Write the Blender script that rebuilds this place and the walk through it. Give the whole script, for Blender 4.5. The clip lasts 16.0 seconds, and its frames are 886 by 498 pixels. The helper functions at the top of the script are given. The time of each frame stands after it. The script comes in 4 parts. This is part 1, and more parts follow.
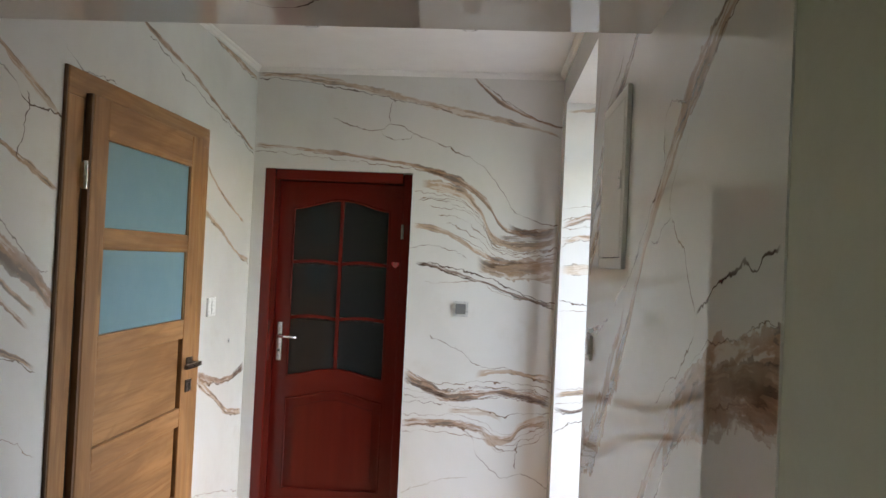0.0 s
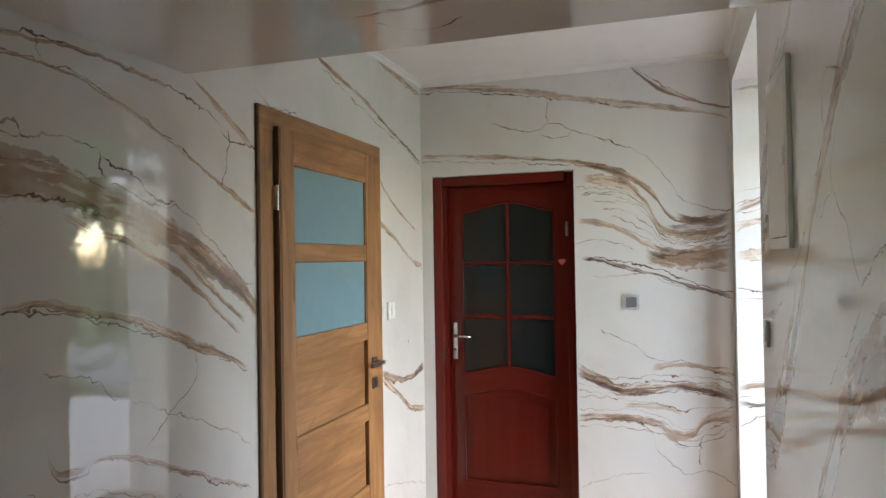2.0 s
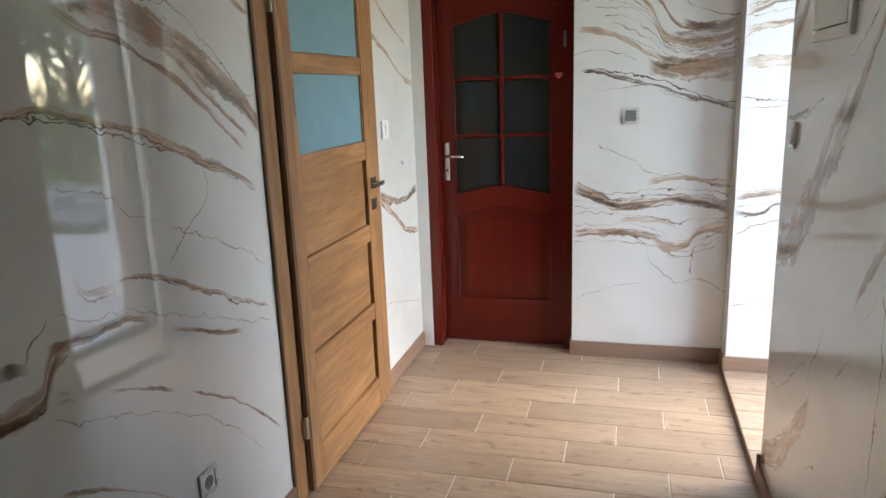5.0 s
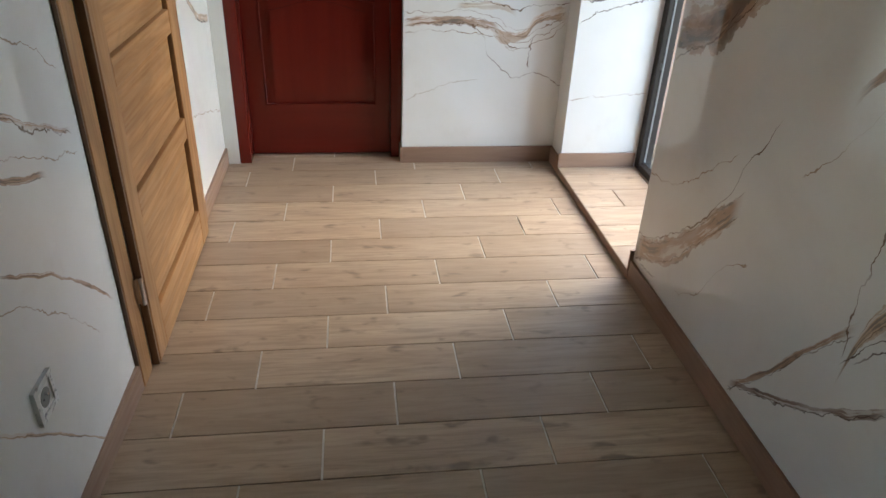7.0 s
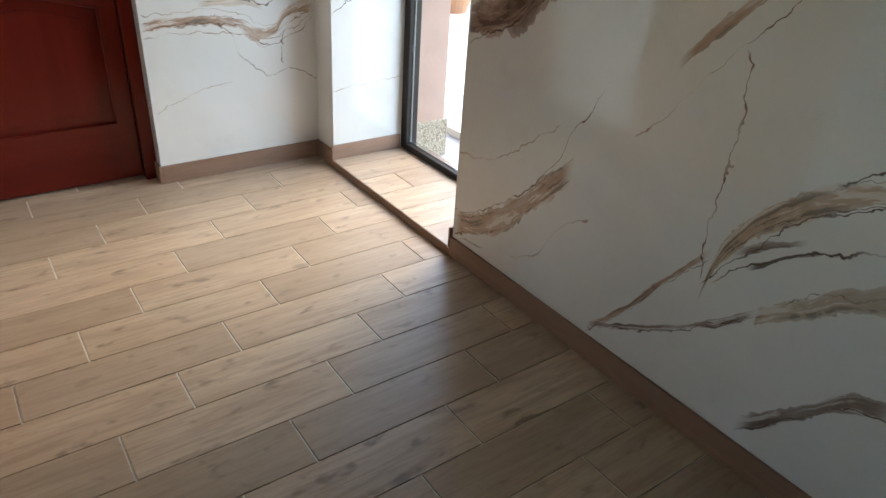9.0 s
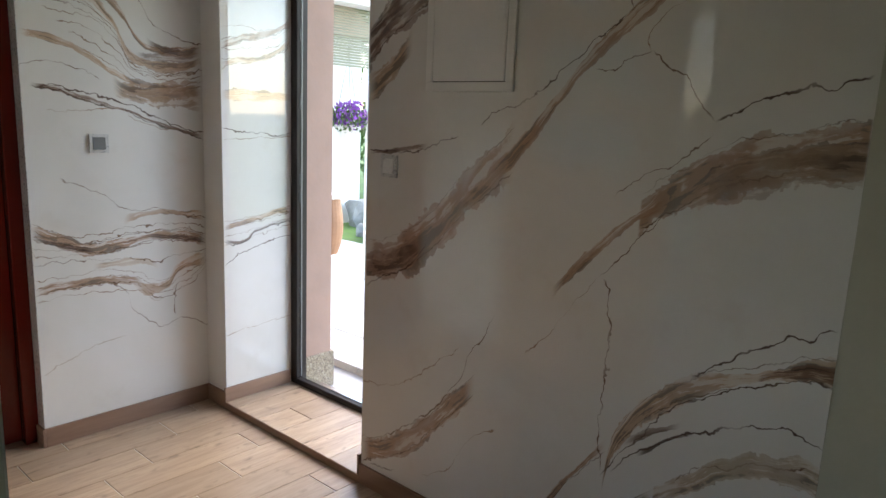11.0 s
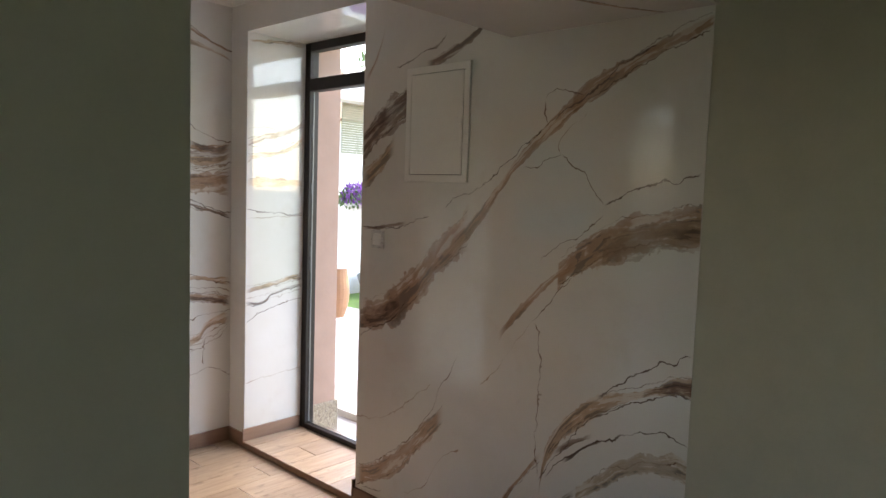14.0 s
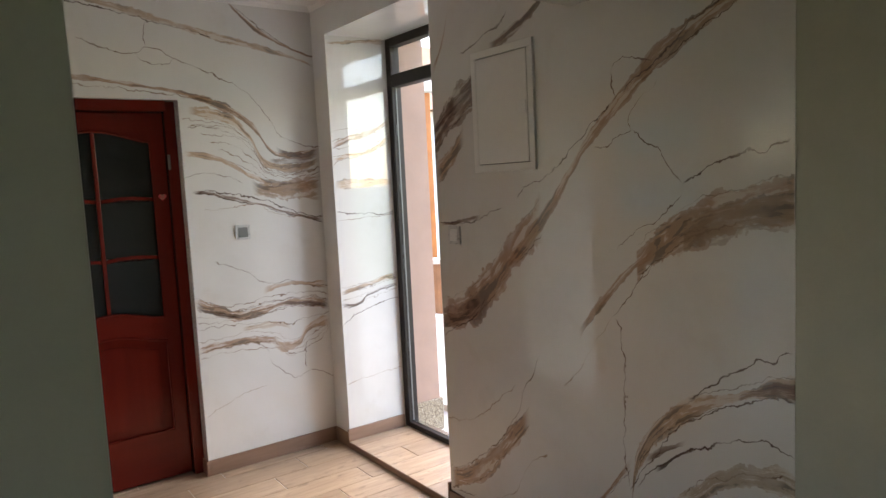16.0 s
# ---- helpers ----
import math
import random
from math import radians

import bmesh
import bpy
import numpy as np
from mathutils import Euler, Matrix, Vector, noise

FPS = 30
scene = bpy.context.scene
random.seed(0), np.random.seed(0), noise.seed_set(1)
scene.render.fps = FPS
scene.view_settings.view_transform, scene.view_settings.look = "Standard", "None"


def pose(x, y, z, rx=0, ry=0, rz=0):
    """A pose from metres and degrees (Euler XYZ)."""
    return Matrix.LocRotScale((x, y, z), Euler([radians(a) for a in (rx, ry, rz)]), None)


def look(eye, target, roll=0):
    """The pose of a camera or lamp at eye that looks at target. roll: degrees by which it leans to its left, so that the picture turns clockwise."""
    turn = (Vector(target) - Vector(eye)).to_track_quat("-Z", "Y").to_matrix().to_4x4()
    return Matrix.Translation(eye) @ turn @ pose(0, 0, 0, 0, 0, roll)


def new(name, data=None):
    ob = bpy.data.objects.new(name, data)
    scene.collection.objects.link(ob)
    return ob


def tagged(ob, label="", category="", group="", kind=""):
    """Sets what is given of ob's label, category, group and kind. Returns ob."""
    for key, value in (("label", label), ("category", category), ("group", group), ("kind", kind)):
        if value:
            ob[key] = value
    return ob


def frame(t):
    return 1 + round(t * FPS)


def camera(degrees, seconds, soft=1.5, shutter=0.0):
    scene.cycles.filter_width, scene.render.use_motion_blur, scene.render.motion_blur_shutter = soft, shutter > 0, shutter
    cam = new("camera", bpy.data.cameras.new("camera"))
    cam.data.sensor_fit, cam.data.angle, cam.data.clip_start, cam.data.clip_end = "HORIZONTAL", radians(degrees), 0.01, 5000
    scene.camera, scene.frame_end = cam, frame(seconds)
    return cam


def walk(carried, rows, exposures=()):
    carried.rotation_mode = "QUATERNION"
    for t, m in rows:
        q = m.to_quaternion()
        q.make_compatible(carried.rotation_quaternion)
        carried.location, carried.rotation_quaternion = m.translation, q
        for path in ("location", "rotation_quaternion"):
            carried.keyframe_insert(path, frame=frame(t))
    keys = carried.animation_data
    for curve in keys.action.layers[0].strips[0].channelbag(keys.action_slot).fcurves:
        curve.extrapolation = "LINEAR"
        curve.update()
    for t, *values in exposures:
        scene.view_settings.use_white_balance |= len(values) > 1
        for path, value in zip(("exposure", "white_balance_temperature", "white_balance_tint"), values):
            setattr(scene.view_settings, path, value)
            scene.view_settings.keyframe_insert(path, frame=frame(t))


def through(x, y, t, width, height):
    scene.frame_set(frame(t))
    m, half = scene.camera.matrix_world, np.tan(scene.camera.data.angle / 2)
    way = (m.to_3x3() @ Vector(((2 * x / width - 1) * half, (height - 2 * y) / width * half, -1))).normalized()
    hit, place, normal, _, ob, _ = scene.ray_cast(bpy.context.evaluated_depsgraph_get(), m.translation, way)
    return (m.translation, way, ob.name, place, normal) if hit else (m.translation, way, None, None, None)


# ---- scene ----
cam = camera(65.7, 16.0)
PATH = [
    (0, (0.094, 0.095, 1.6), (-0.044, 2.09, 1.63), 2.7),
    (0.5, (0.124, 0.039, 1.592), (-0.194, 2.014, 1.596), 0.8),
    (1, (0.146, 0.032, 1.586), (-0.284, 1.985, 1.597), -0.6),
    (1.5, (0.155, 0.031, 1.582), (-0.366, 1.962, 1.569), -0.7),
    (2, (0.158, 0.017, 1.584), (-0.475, 1.914, 1.612), -0.9),
    (2.5, (0.181, 0.013, 1.591), (-0.511, 1.879, 1.786), -1.4),
    (3, (0.186, 0.01, 1.603), (-0.492, 1.849, 2.0), -1.3),
    (3.5, (0.195, 0.008, 1.587), (-0.487, 1.846, 1.983), -1.3),
    (4, (0.179, 0.033, 1.56), (-0.541, 1.89, 1.741), -1.6),
    (4.5, (0.12, 0.061, 1.533), (-0.552, 1.943, 1.446), -1.1),
    (5, (-0.058, 0.053, 1.506), (-0.574, 1.931, 1.052), -2.1),
    (5.2, (-0.106, 0.116, 1.496), (-0.571, 1.981, 0.944), -0.3),
    (7.3, (-0.736, 0.482, 1.381), (-0.308, 2.153, 0.368), 3.6),
    (7.5, (-0.843, 0.492, 1.397), (-0.291, 2.127, 0.386), 4.6),
    (8, (-0.99, 0.556, 1.423), (-0.266, 2.171, 0.491), 3.9),
    (8.5, (-1.002, 0.688, 1.363), (-0.11, 2.164, 0.35), 3.5),
    (9, (-1.034, 0.702, 1.402), (0.014, 2.086, 0.41), 4.0),
    (9.5, (-1.181, 0.717, 1.463), (0.145, 2.012, 0.709), 3.4),
    (10, (-1.273, 0.718, 1.495), (0.18, 2.001, 1.004), 3.9),
    (10.2, (-1.288, 0.718, 1.499), (0.185, 1.992, 1.044), 3.4),
    (12.3, (-1.492, 0.353, 1.526), (-0.015, 1.68, 1.282), 0.8),
    (12.5, (-1.526, 0.307, 1.537), (-0.063, 1.653, 1.321), 0.0),
    (13, (-1.551, 0.222, 1.561), (-0.113, 1.606, 1.437), 0.3),
    (13.5, (-1.636, 0.156, 1.575), (-0.177, 1.519, 1.463), 0.4),
    (14, (-1.7, 0.079, 1.551), (-0.236, 1.431, 1.388), 1.9),
    (14.5, (-1.606, 0.036, 1.553), (-0.216, 1.465, 1.393), 0.3),
    (15, (-1.493, 0.005, 1.552), (-0.174, 1.505, 1.449), 1.7),
    (15.5, (-1.427, 0.017, 1.576), (-0.197, 1.584, 1.399), -1.9),
    (16, (-1.397, 0.018, 1.57), (-0.232, 1.633, 1.372), -2.8),
]
EXPOSURES = [
    (0.0, 3.63, 7500, 14), (1.5, 3.67, 7600, 14), (2.5, 3.86, 7500, 14), (3.2, 4.05, 7700, 13), (4.3, 3.93, 7600, 13), (5.2, 3.68, 7200, 11), (7.3, 3.53, 7300, 8), (9.0, 3.55, 7200, 6), (10.0, 3.05, 7200, 8),
    (12.3, 3.02, 8200, 18), (13.2, 3.06, 8300, 18), (14.2, 3.25, 8100, 17), (16.0, 3.32, 8100, 17),
]
walk(cam, [(t, look(eye, target, roll)) for t, eye, target, roll in PATH], EXPOSURES)

# ---- light ----
world = bpy.data.worlds.new("world")
scene.world = world
world.use_nodes = True
wn = world.node_tree
sky = wn.nodes.new("ShaderNodeTexSky")
sky.sky_type = "NISHITA"
sky.sun_disc = False
sky.sun_elevation, sky.sun_rotation = radians(45), radians(84)
sky.air_density, sky.dust_density = 1.0, 0.6
wn.nodes["Background"].inputs["Strength"].default_value = 0.15
wn.links.new(sky.outputs[0], wn.nodes["Background"].inputs["Color"])
sun = new("sun", bpy.data.lights.new("sun", "SUN"))
sun.data.energy, sun.data.angle, sun.data.color = 0.3, radians(50), (0.95, 0.98, 1.0)
sun.matrix_world = look((6.0, 0.63, 6.03), (0, 0, 0))

# ---- plan ----
XL, XR = -1.232, 0.45          # hall walls
YF, YN = 3.80, 0.954           # far wall, room side of the beam
YB = 1.742                     # hall side of the beam
ZC, ZB = 2.615, 2.157          # ceiling, underside of the beam
NY0, NY1, NX, NZ, NF = 2.605, 3.63, 0.85, 2.43, 0.036   # entrance niche


# ---- node helpers ----
class Mat:
    """A node material with short calls for its nodes."""

    def __init__(self, name, rough=0.5, metal=0.0, spec=0.5):
        self.begin(name, rough, metal, spec)

    def begin(self, name, rough, metal, spec):
        self.m = bpy.data.materials.new(name)
        self.m.use_nodes = True
        self.t = self.m.node_tree
        self.b = self.t.nodes["Principled BSDF"]
        self.b.inputs["Roughness"].default_value = rough
        self.b.inputs["Metallic"].default_value = metal
        self.b.inputs["Specular IOR Level"].default_value = spec
        self.xyz = None

    def put(self, socket, value):
        if isinstance(value, bpy.types.NodeSocket):
            self.t.links.new(value, socket)
        else:
            socket.default_value = value

    def set(self, name, value):
        if isinstance(value, tuple) and len(value) == 3:
            value = (*value, 1)
        self.put(self.b.inputs[name], value)

    def coords(self):
        return self.t.nodes.new("ShaderNodeTexCoord").outputs["Object"]

    def axes(self):
        if self.xyz is None:
            n = self.t.nodes.new("ShaderNodeSeparateXYZ")
            self.t.links.new(self.coords(), n.inputs[0])
            self.xyz = [n.outputs[0], n.outputs[1], n.outputs[2]]
        return self.xyz

    def f(self, op, a, b=0.0, c=0.0):
        n = self.t.nodes.new("ShaderNodeMath")
        n.operation = op
        for i, value in enumerate((a, b, c)):
            self.put(n.inputs[i], value)
        return n.outputs[0]

    def vec(self, x, y, z):
        n = self.t.nodes.new("ShaderNodeCombineXYZ")
        for i, value in enumerate((x, y, z)):
            self.put(n.inputs[i], value)
        return n.outputs[0]

    def scaled(self, v, s):
        n = self.t.nodes.new("ShaderNodeVectorMath")
        n.operation = "MULTIPLY"
        self.put(n.inputs[0], v)
        n.inputs[1].default_value = s
        return n.outputs[0]

    def moved(self, v, w):
        n = self.t.nodes.new("ShaderNodeVectorMath")
        n.operation = "ADD"
        self.put(n.inputs[0], v)
        self.put(n.inputs[1], w)
        return n.outputs[0]

    def noise(self, v, scale, detail=3.0, rough=0.55, warp=0.0):
        n = self.t.nodes.new("ShaderNodeTexNoise")
        self.put(n.inputs["Vector"], v)
        n.inputs["Scale"].default_value = scale
        n.inputs["Detail"].default_value = detail
        n.inputs["Roughness"].default_value = rough
        n.inputs["Distortion"].default_value = warp
        return n.outputs[0]

    def step(self, x, a, b, lo=0.0, hi=1.0):
        n = self.t.nodes.new("ShaderNodeMapRange")
        n.interpolation_type = "SMOOTHSTEP"
        self.put(n.inputs[0], x)
        for i, value in enumerate((a, b, lo, hi)):
            self.put(n.inputs[i + 1], value)
        return n.outputs[0]

    def mix(self, k, a, b):
        n = self.t.nodes.new("ShaderNodeMix")
        n.data_type = "RGBA"
        self.put(n.inputs[0], k)
        for i, value in ((6, a), (7, b)):
            if isinstance(value, tuple):
                value = (*value[:3], 1)
            self.put(n.inputs[i], value)
        return n.outputs[2]

    def ramp(self, x, *stops):
        n = self.t.nodes.new("ShaderNodeValToRGB")
        el = n.color_ramp.elements
        while len(el) < len(stops):
            el.new(0.5)
        for e, (p, c) in zip(el, stops):
            e.position, e.color = p, (*c, 1)
        self.put(n.inputs[0], x)
        return n.outputs[0]

    def bump(self, h, strength=0.3, distance=0.002):
        n = self.t.nodes.new("ShaderNodeBump")
        n.inputs["Strength"].default_value = strength
        n.inputs["Distance"].default_value = distance
        self.put(n.inputs["Height"], h)
        self.t.links.new(n.outputs[0], self.b.inputs["Normal"])

    def random(self):
        return self.t.nodes.new("ShaderNodeObjectInfo").outputs["Random"]


def plain(name, colour, rough=0.5, metal=0.0, vary=0.12, scale=9.0, relief=0.0, spec=0.5):
    """A painted or moulded surface with faint blotches and wear."""
    s = Mat(name, rough, metal, spec)
    v = s.coords()
    n = s.noise(v, scale, 4)
    n2 = s.noise(v, scale * 9, 2)
    lo = tuple(c * (1 - vary) for c in colour)
    hi = tuple(min(1, c * (1 + vary)) for c in colour)
    s.set("Base Color", s.ramp(s.f("ADD", s.f("MULTIPLY", n, 0.7), s.f("MULTIPLY", n2, 0.3)), (0.3, lo), (0.7, hi)))
    s.set("Roughness", s.step(n2, 0.3, 0.7, rough * 0.85, min(1, rough * 1.2)))
    if relief:
        s.bump(n2, 0.4, relief)
    return s.m


class Marble(Mat):
    """Waxed stucco with hand-painted veins. along: 0 or 1, the axis that runs along the wall; up: the other one."""

    def __init__(self, name, along, up=2, rough=0.09, base=(0.70, 0.685, 0.65)):
        self.begin(name, rough, 0.0, 0.85)
        self.upright = up == 2
        a = self.axes()
        p = self.coords()
        wob = self.noise(p, 3.2, 2)
        wob2 = self.noise(self.moved(p, (7.3, 2.1, 4.4)), 11.0, 3, 0.6)
        jag = self.noise(self.moved(p, (1.3, 9.1, 5.4)), 26.0, 2, 0.6)
        self.u = a[along]
        self.v = self.f("ADD", a[up], self.f("ADD", self.f("MULTIPLY_ADD", wob2, 0.05, -0.025), self.f("MULTIPLY_ADD", jag, 0.034, -0.017)))
        self.soft = self.f("ADD", a[up], self.f("MULTIPLY_ADD", wob2, 0.03, -0.015))
        self.jagged = self.f("ADD", self.u, self.f("ADD", self.f("MULTIPLY_ADD", wob2, 0.04, -0.02), self.f("MULTIPLY_ADD", jag, 0.034, -0.017)))
        self.up, self.wob, self.wob2, self.jag = a[up], wob, wob2, jag
        cloud = self.noise(p, 1.3, 5, 0.6, 0.4)
        self.colour = self.ramp(cloud, (0.3, tuple(c * 0.9 for c in base)), (0.5, base), (0.72, (min(1, base[0] * 1.05), base[1] * 1.06, base[2] * 1.09)))
        self.colour = self.mix(self.step(self.noise(p, 4.5, 4, 0.65), 0.56, 0.75, 0.0, 0.22), self.colour, (0.56, 0.49, 0.42))

    def line_of(self, pts, x):
        """The height of a painted line over the wall's length x."""
        u0, u1 = pts[0][0], pts[-1][0]
        lo, hi = min(q[1] for q in pts) - 0.01, max(q[1] for q in pts) + 0.01
        n = self.t.nodes.new("ShaderNodeFloatCurve")
        c = n.mapping.curves[0]
        norm = [((q[0] - u0) / (u1 - u0), (q[1] - lo) / (hi - lo)) for q in pts]
        c.points[0].location, c.points[1].location = norm[0], norm[-1]
        for q in norm[1:-1]:
            c.points.new(*q)
        n.mapping.update()
        t = self.f("DIVIDE", self.f("SUBTRACT", x, u0), u1 - u0)
        self.put(n.inputs["Value"], t)
        return self.f("MULTIPLY_ADD", n.outputs[0], hi - lo, lo), u0, u1

    def band(self, pts, width, tint=(0.40, 0.25, 0.155), strength=0.9, end=0.05, edge=0.0, taper=0.6):
        """A broad brushed vein: a thin wash with streaks that follow it, darker patches, frayed sides, fine lines beside it."""
        pts = sorted(pts)
        y, u0, u1 = self.line_of(pts, self.u)
        d = self.f("SUBTRACT", self.soft, y)
        n = self.f("DIVIDE", d, width)
        seed = pts[0][1] * 7 + pts[0][0] * 3
        here = self.vec(self.u, self.up, seed)
        fray = self.f("MULTIPLY_ADD", self.noise(here, 8.0, 4, 0.6), 0.72, self.f("MULTIPLY", self.noise(here, 40.0, 2, 0.6), 0.28))
        blot = self.noise(here, 9.0, 3, 0.6, 0.8)
        along = self.noise(self.vec(self.f("MULTIPLY", self.u, 2.6), self.f("MULTIPLY", n, 0.9), seed + 5), 1.7, 4, 0.6, 0.7)
        streak = self.f("MULTIPLY_ADD", blot, 0.3, self.f("MULTIPLY", along, 0.7))
        patch = self.noise(self.vec(self.f("MULTIPLY", self.u, 4.0), self.f("MULTIPLY", n, 0.3), seed + 9), 1.0, 3, 0.6)
        w = self.f("MULTIPLY", self.step(self.wob, 0.3, 0.7, 1 - taper, 1.15), self.step(fray, 0.3, 0.7, 0.6, 1.3))
        r = self.f("DIVIDE", self.f("ABSOLUTE", n), w)
        body = self.f("MULTIPLY_ADD", self.step(r, 1.0, 0.94), 0.75, self.f("MULTIPLY", self.step(r, 0.95, 0.5), 0.25))
        ends = self.f("MULTIPLY", self.step(self.u, u0 - 0.004, u0 + end), self.step(self.u, u1 + 0.004, u1 - end))
        wash = self.f("MULTIPLY", self.step(streak, 0.42, 0.48, 0.42, 1.0), self.step(patch, 0.28, 0.5, 0.55, 0.95))
        k = self.f("MULTIPLY", self.f("MULTIPLY", body, ends), self.f("MULTIPLY", wash, strength))
        dark = tuple(c * 0.38 for c in tint)
        pale = tuple(min(1, c * 1.25 + 0.04) for c in tint)
        tone = self.mix(self.step(streak, 0.43, 0.50), pale, tint)
        tone = self.mix(self.f("MULTIPLY", self.step(streak, 0.53, 0.555), self.step(patch, 0.42, 0.54)), tone, dark)
        self.colour = self.mix(k, self.colour, tone)
        if edge:
            self.crack(pts, edge * 0.95, dark, offset=-width * 0.6, strength=0.9)
            if width > 0.03:
                self.crack(pts, edge * 0.7, dark, offset=width * 0.75, strength=0.7)

    def crack(self, pts, width=0.003, tint=(0.09, 0.05, 0.035), strength=0.95, offset=0.0, upright=False):
        """A thin jagged line that fades and thickens along its way. upright: pts give (height, length)."""
        pts = sorted(pts)
        run, across = (self.up, self.jagged) if upright else (self.u, self.v)
        y, u0, u1 = self.line_of(pts, run)
        d = self.f("ABSOLUTE", self.f("SUBTRACT", self.f("SUBTRACT", across, y), offset))
        w = self.f("MULTIPLY", self.step(self.wob2, 0.35, 0.68, 0.6, 1.6), width)
        ends = self.f("MULTIPLY", self.step(run, u0 - 0.003, u0 + 0.02), self.step(run, u1 + 0.003, u1 - 0.02))
        k = self.f("MULTIPLY", self.f("MULTIPLY", self.step(self.f("DIVIDE", d, w), 1.0, 0.3), ends), self.step(self.noise(self.moved(self.scaled(self.vec(self.u, self.up, 0.0), (6.0, 6.0, 1.0)), (pts[0][1] * 9, pts[0][0] * 5, 0.0)), 1.0, 2), 0.33, 0.56, strength * 0.35, strength))
        self.colour = self.mix(k, self.colour, tint)

    def done(self):
        self.set("Base Color", self.colour)
        p = self.coords()
        self.set("Roughness", self.step(self.noise(p, 2.5, 4), 0.35, 0.7, 0.012, 0.035))
        if self.upright:
            self.bump(self.noise(p, 5.0, 3), 0.02, 0.004)
        return self.m


class Painting:
    """The veins of one wall; a material is made for each field of it, with the veins that cross that field."""

    def __init__(self, name, along, up=2, base=(0.70, 0.685, 0.65)):
        self.name, self.along, self.upward, self.base, self.strokes = name, along, up, base, []

    def band(self, pts, width, *more, **named):
        self.strokes.append(("band", pts, width, more, named))

    def crack(self, pts, *more, **named):
        self.strokes.append(("crack", pts, 0.01, more, named))

    def done(self):
        return self

    def field(self, u0, u1, v0, v1):
        m = Marble(self.name, self.along, self.upward, base=self.base)
        for kind, pts, width, more, named in self.strokes:
            us, vs = [p[0] for p in pts], [p[1] for p in pts]
            if named.get("upright"):
                us, vs = vs, us
            r = width * 1.8 + 0.05
            if max(us) + 0.05 < u0 or min(us) - 0.05 > u1 or max(vs) + r < v0 or min(vs) - r > v1:
                continue
            if kind == "band":
                m.band(pts, width, *more, **named)
            else:
                m.crack(pts, *more, **named)
        return m.done()


LIGHT, MID, DARK = (0.45, 0.295, 0.185), (0.35, 0.20, 0.118), (0.16, 0.082, 0.05)
INK, SEPIA, FAINT = (0.09, 0.05, 0.035), (0.17, 0.10, 0.065), (0.36, 0.26, 0.19)

s = Painting("stucco_east", 1)
s.band([(2.59, 0.95), (2.42, 1.0), (2.29, 1.08), (2.15, 1.22), (1.92, 1.41)], 0.10, MID, edge=0.003)
s.band([(2.15, 1.2), (1.92, 1.4), (1.69, 1.67), (1.51, 1.83), (1.37, 1.93)], 0.032, MID)
s.band([(1.45, 1.88), (1.24, 2.0), (1.09, 2.06), (0.956, 2.11)], 0.04, MID, end=0.005, edge=0.003)
s.band([(2.602, 1.75), (2.44, 1.87), (2.305, 1.95)], 0.085, DARK, edge=0.003, end=0.01)
s.band([(2.602, 1.60), (2.5, 1.66), (2.38, 1.76)], 0.05, LIGHT)
s.band([(2.2, 2.09), (2.08, 2.13), (1.92, 2.2), (1.84, 2.28)], 0.03, DARK)
s.band([(2.6, 2.06), (2.52, 2.16), (2.46, 2.3)], 0.02, MID)
s.band([(1.75, 0.98), (1.65, 1.1), (1.52, 1.23), (1.40, 1.31)], 0.028, MID)
s.band([(1.48, 1.26), (1.36, 1.35), (1.23, 1.42), (1.07, 1.46), (0.956, 1.48)], 0.075, MID, end=0.004, taper=0.35, edge=0.003)
s.band([(1.12, 1.43), (1.04, 1.445), (0.956, 1.45)], 0.022, (0.10, 0.06, 0.045), end=0.02)
s.band([(1.52, 0.44), (1.48, 0.6), (1.34, 0.77), (1.19, 0.86), (1.05, 0.92), (0.94, 0.95)], 0.045, LIGHT, end=0.006, edge=0.003)
s.band([(1.12, 0.89), (1.05, 0.92), (0.942, 0.945)], 0.028, DARK, end=0.01)
s.band([(1.47, 0.58), (1.40, 0.64), (1.30, 0.70)], 0.014, DARK)
s.band([(1.36, 0.46), (1.25, 0.55), (1.15, 0.63), (1.03, 0.665), (0.935, 0.66)], 0.04, (0.43, 0.33, 0.235), taper=0.3, end=0.004)
s.band([(2.60, 0.14), (2.38, 0.25), (2.19, 0.43), (2.03, 0.6)], 0.055, MID, edge=0.003)
s.band([(1.87, 0.11), (1.72, 0.28), (1.63, 0.42), (1.52, 0.56)], 0.026, MID, edge=0.0025)
s.band([(1.87, 0.12), (1.64, 0.25), (1.48, 0.36), (1.36, 0.47)], 0.018, DARK, edge=0.0025)
s.band([(1.32, 0.13), (1.22, 0.24), (1.16, 0.31), (1.1, 0.38), (1.0, 0.41)], 0.03, DARK, edge=0.003)
s.band([(2.59, 1.37), (2.45, 1.385), (2.29, 1.41)], 0.012, DARK)
s.band([(2.602, 1.80), (2.5, 1.86), (2.40, 1.91), (2.305, 1.97)], 0.035, (0.09, 0.05, 0.035), end=0.01)
s.band([(2.60, 0.93), (2.45, 0.97), (2.32, 1.04)], 0.06, (0.26, 0.17, 0.125), end=0.01)
s.band([(1.30, 1.37), (1.18, 1.41), (1.06, 1.43), (0.956, 1.44)], 0.05, (0.27, 0.18, 0.12), end=0.004, taper=0.3)
s.crack([(1.57, 1.813), (1.631, 1.758), (1.676, 1.727), (1.734, 1.676), (1.795, 1.631), (1.858, 1.584), (1.905, 1.56), (1.969, 1.539), (2.062, 1.496)], 0.0035)
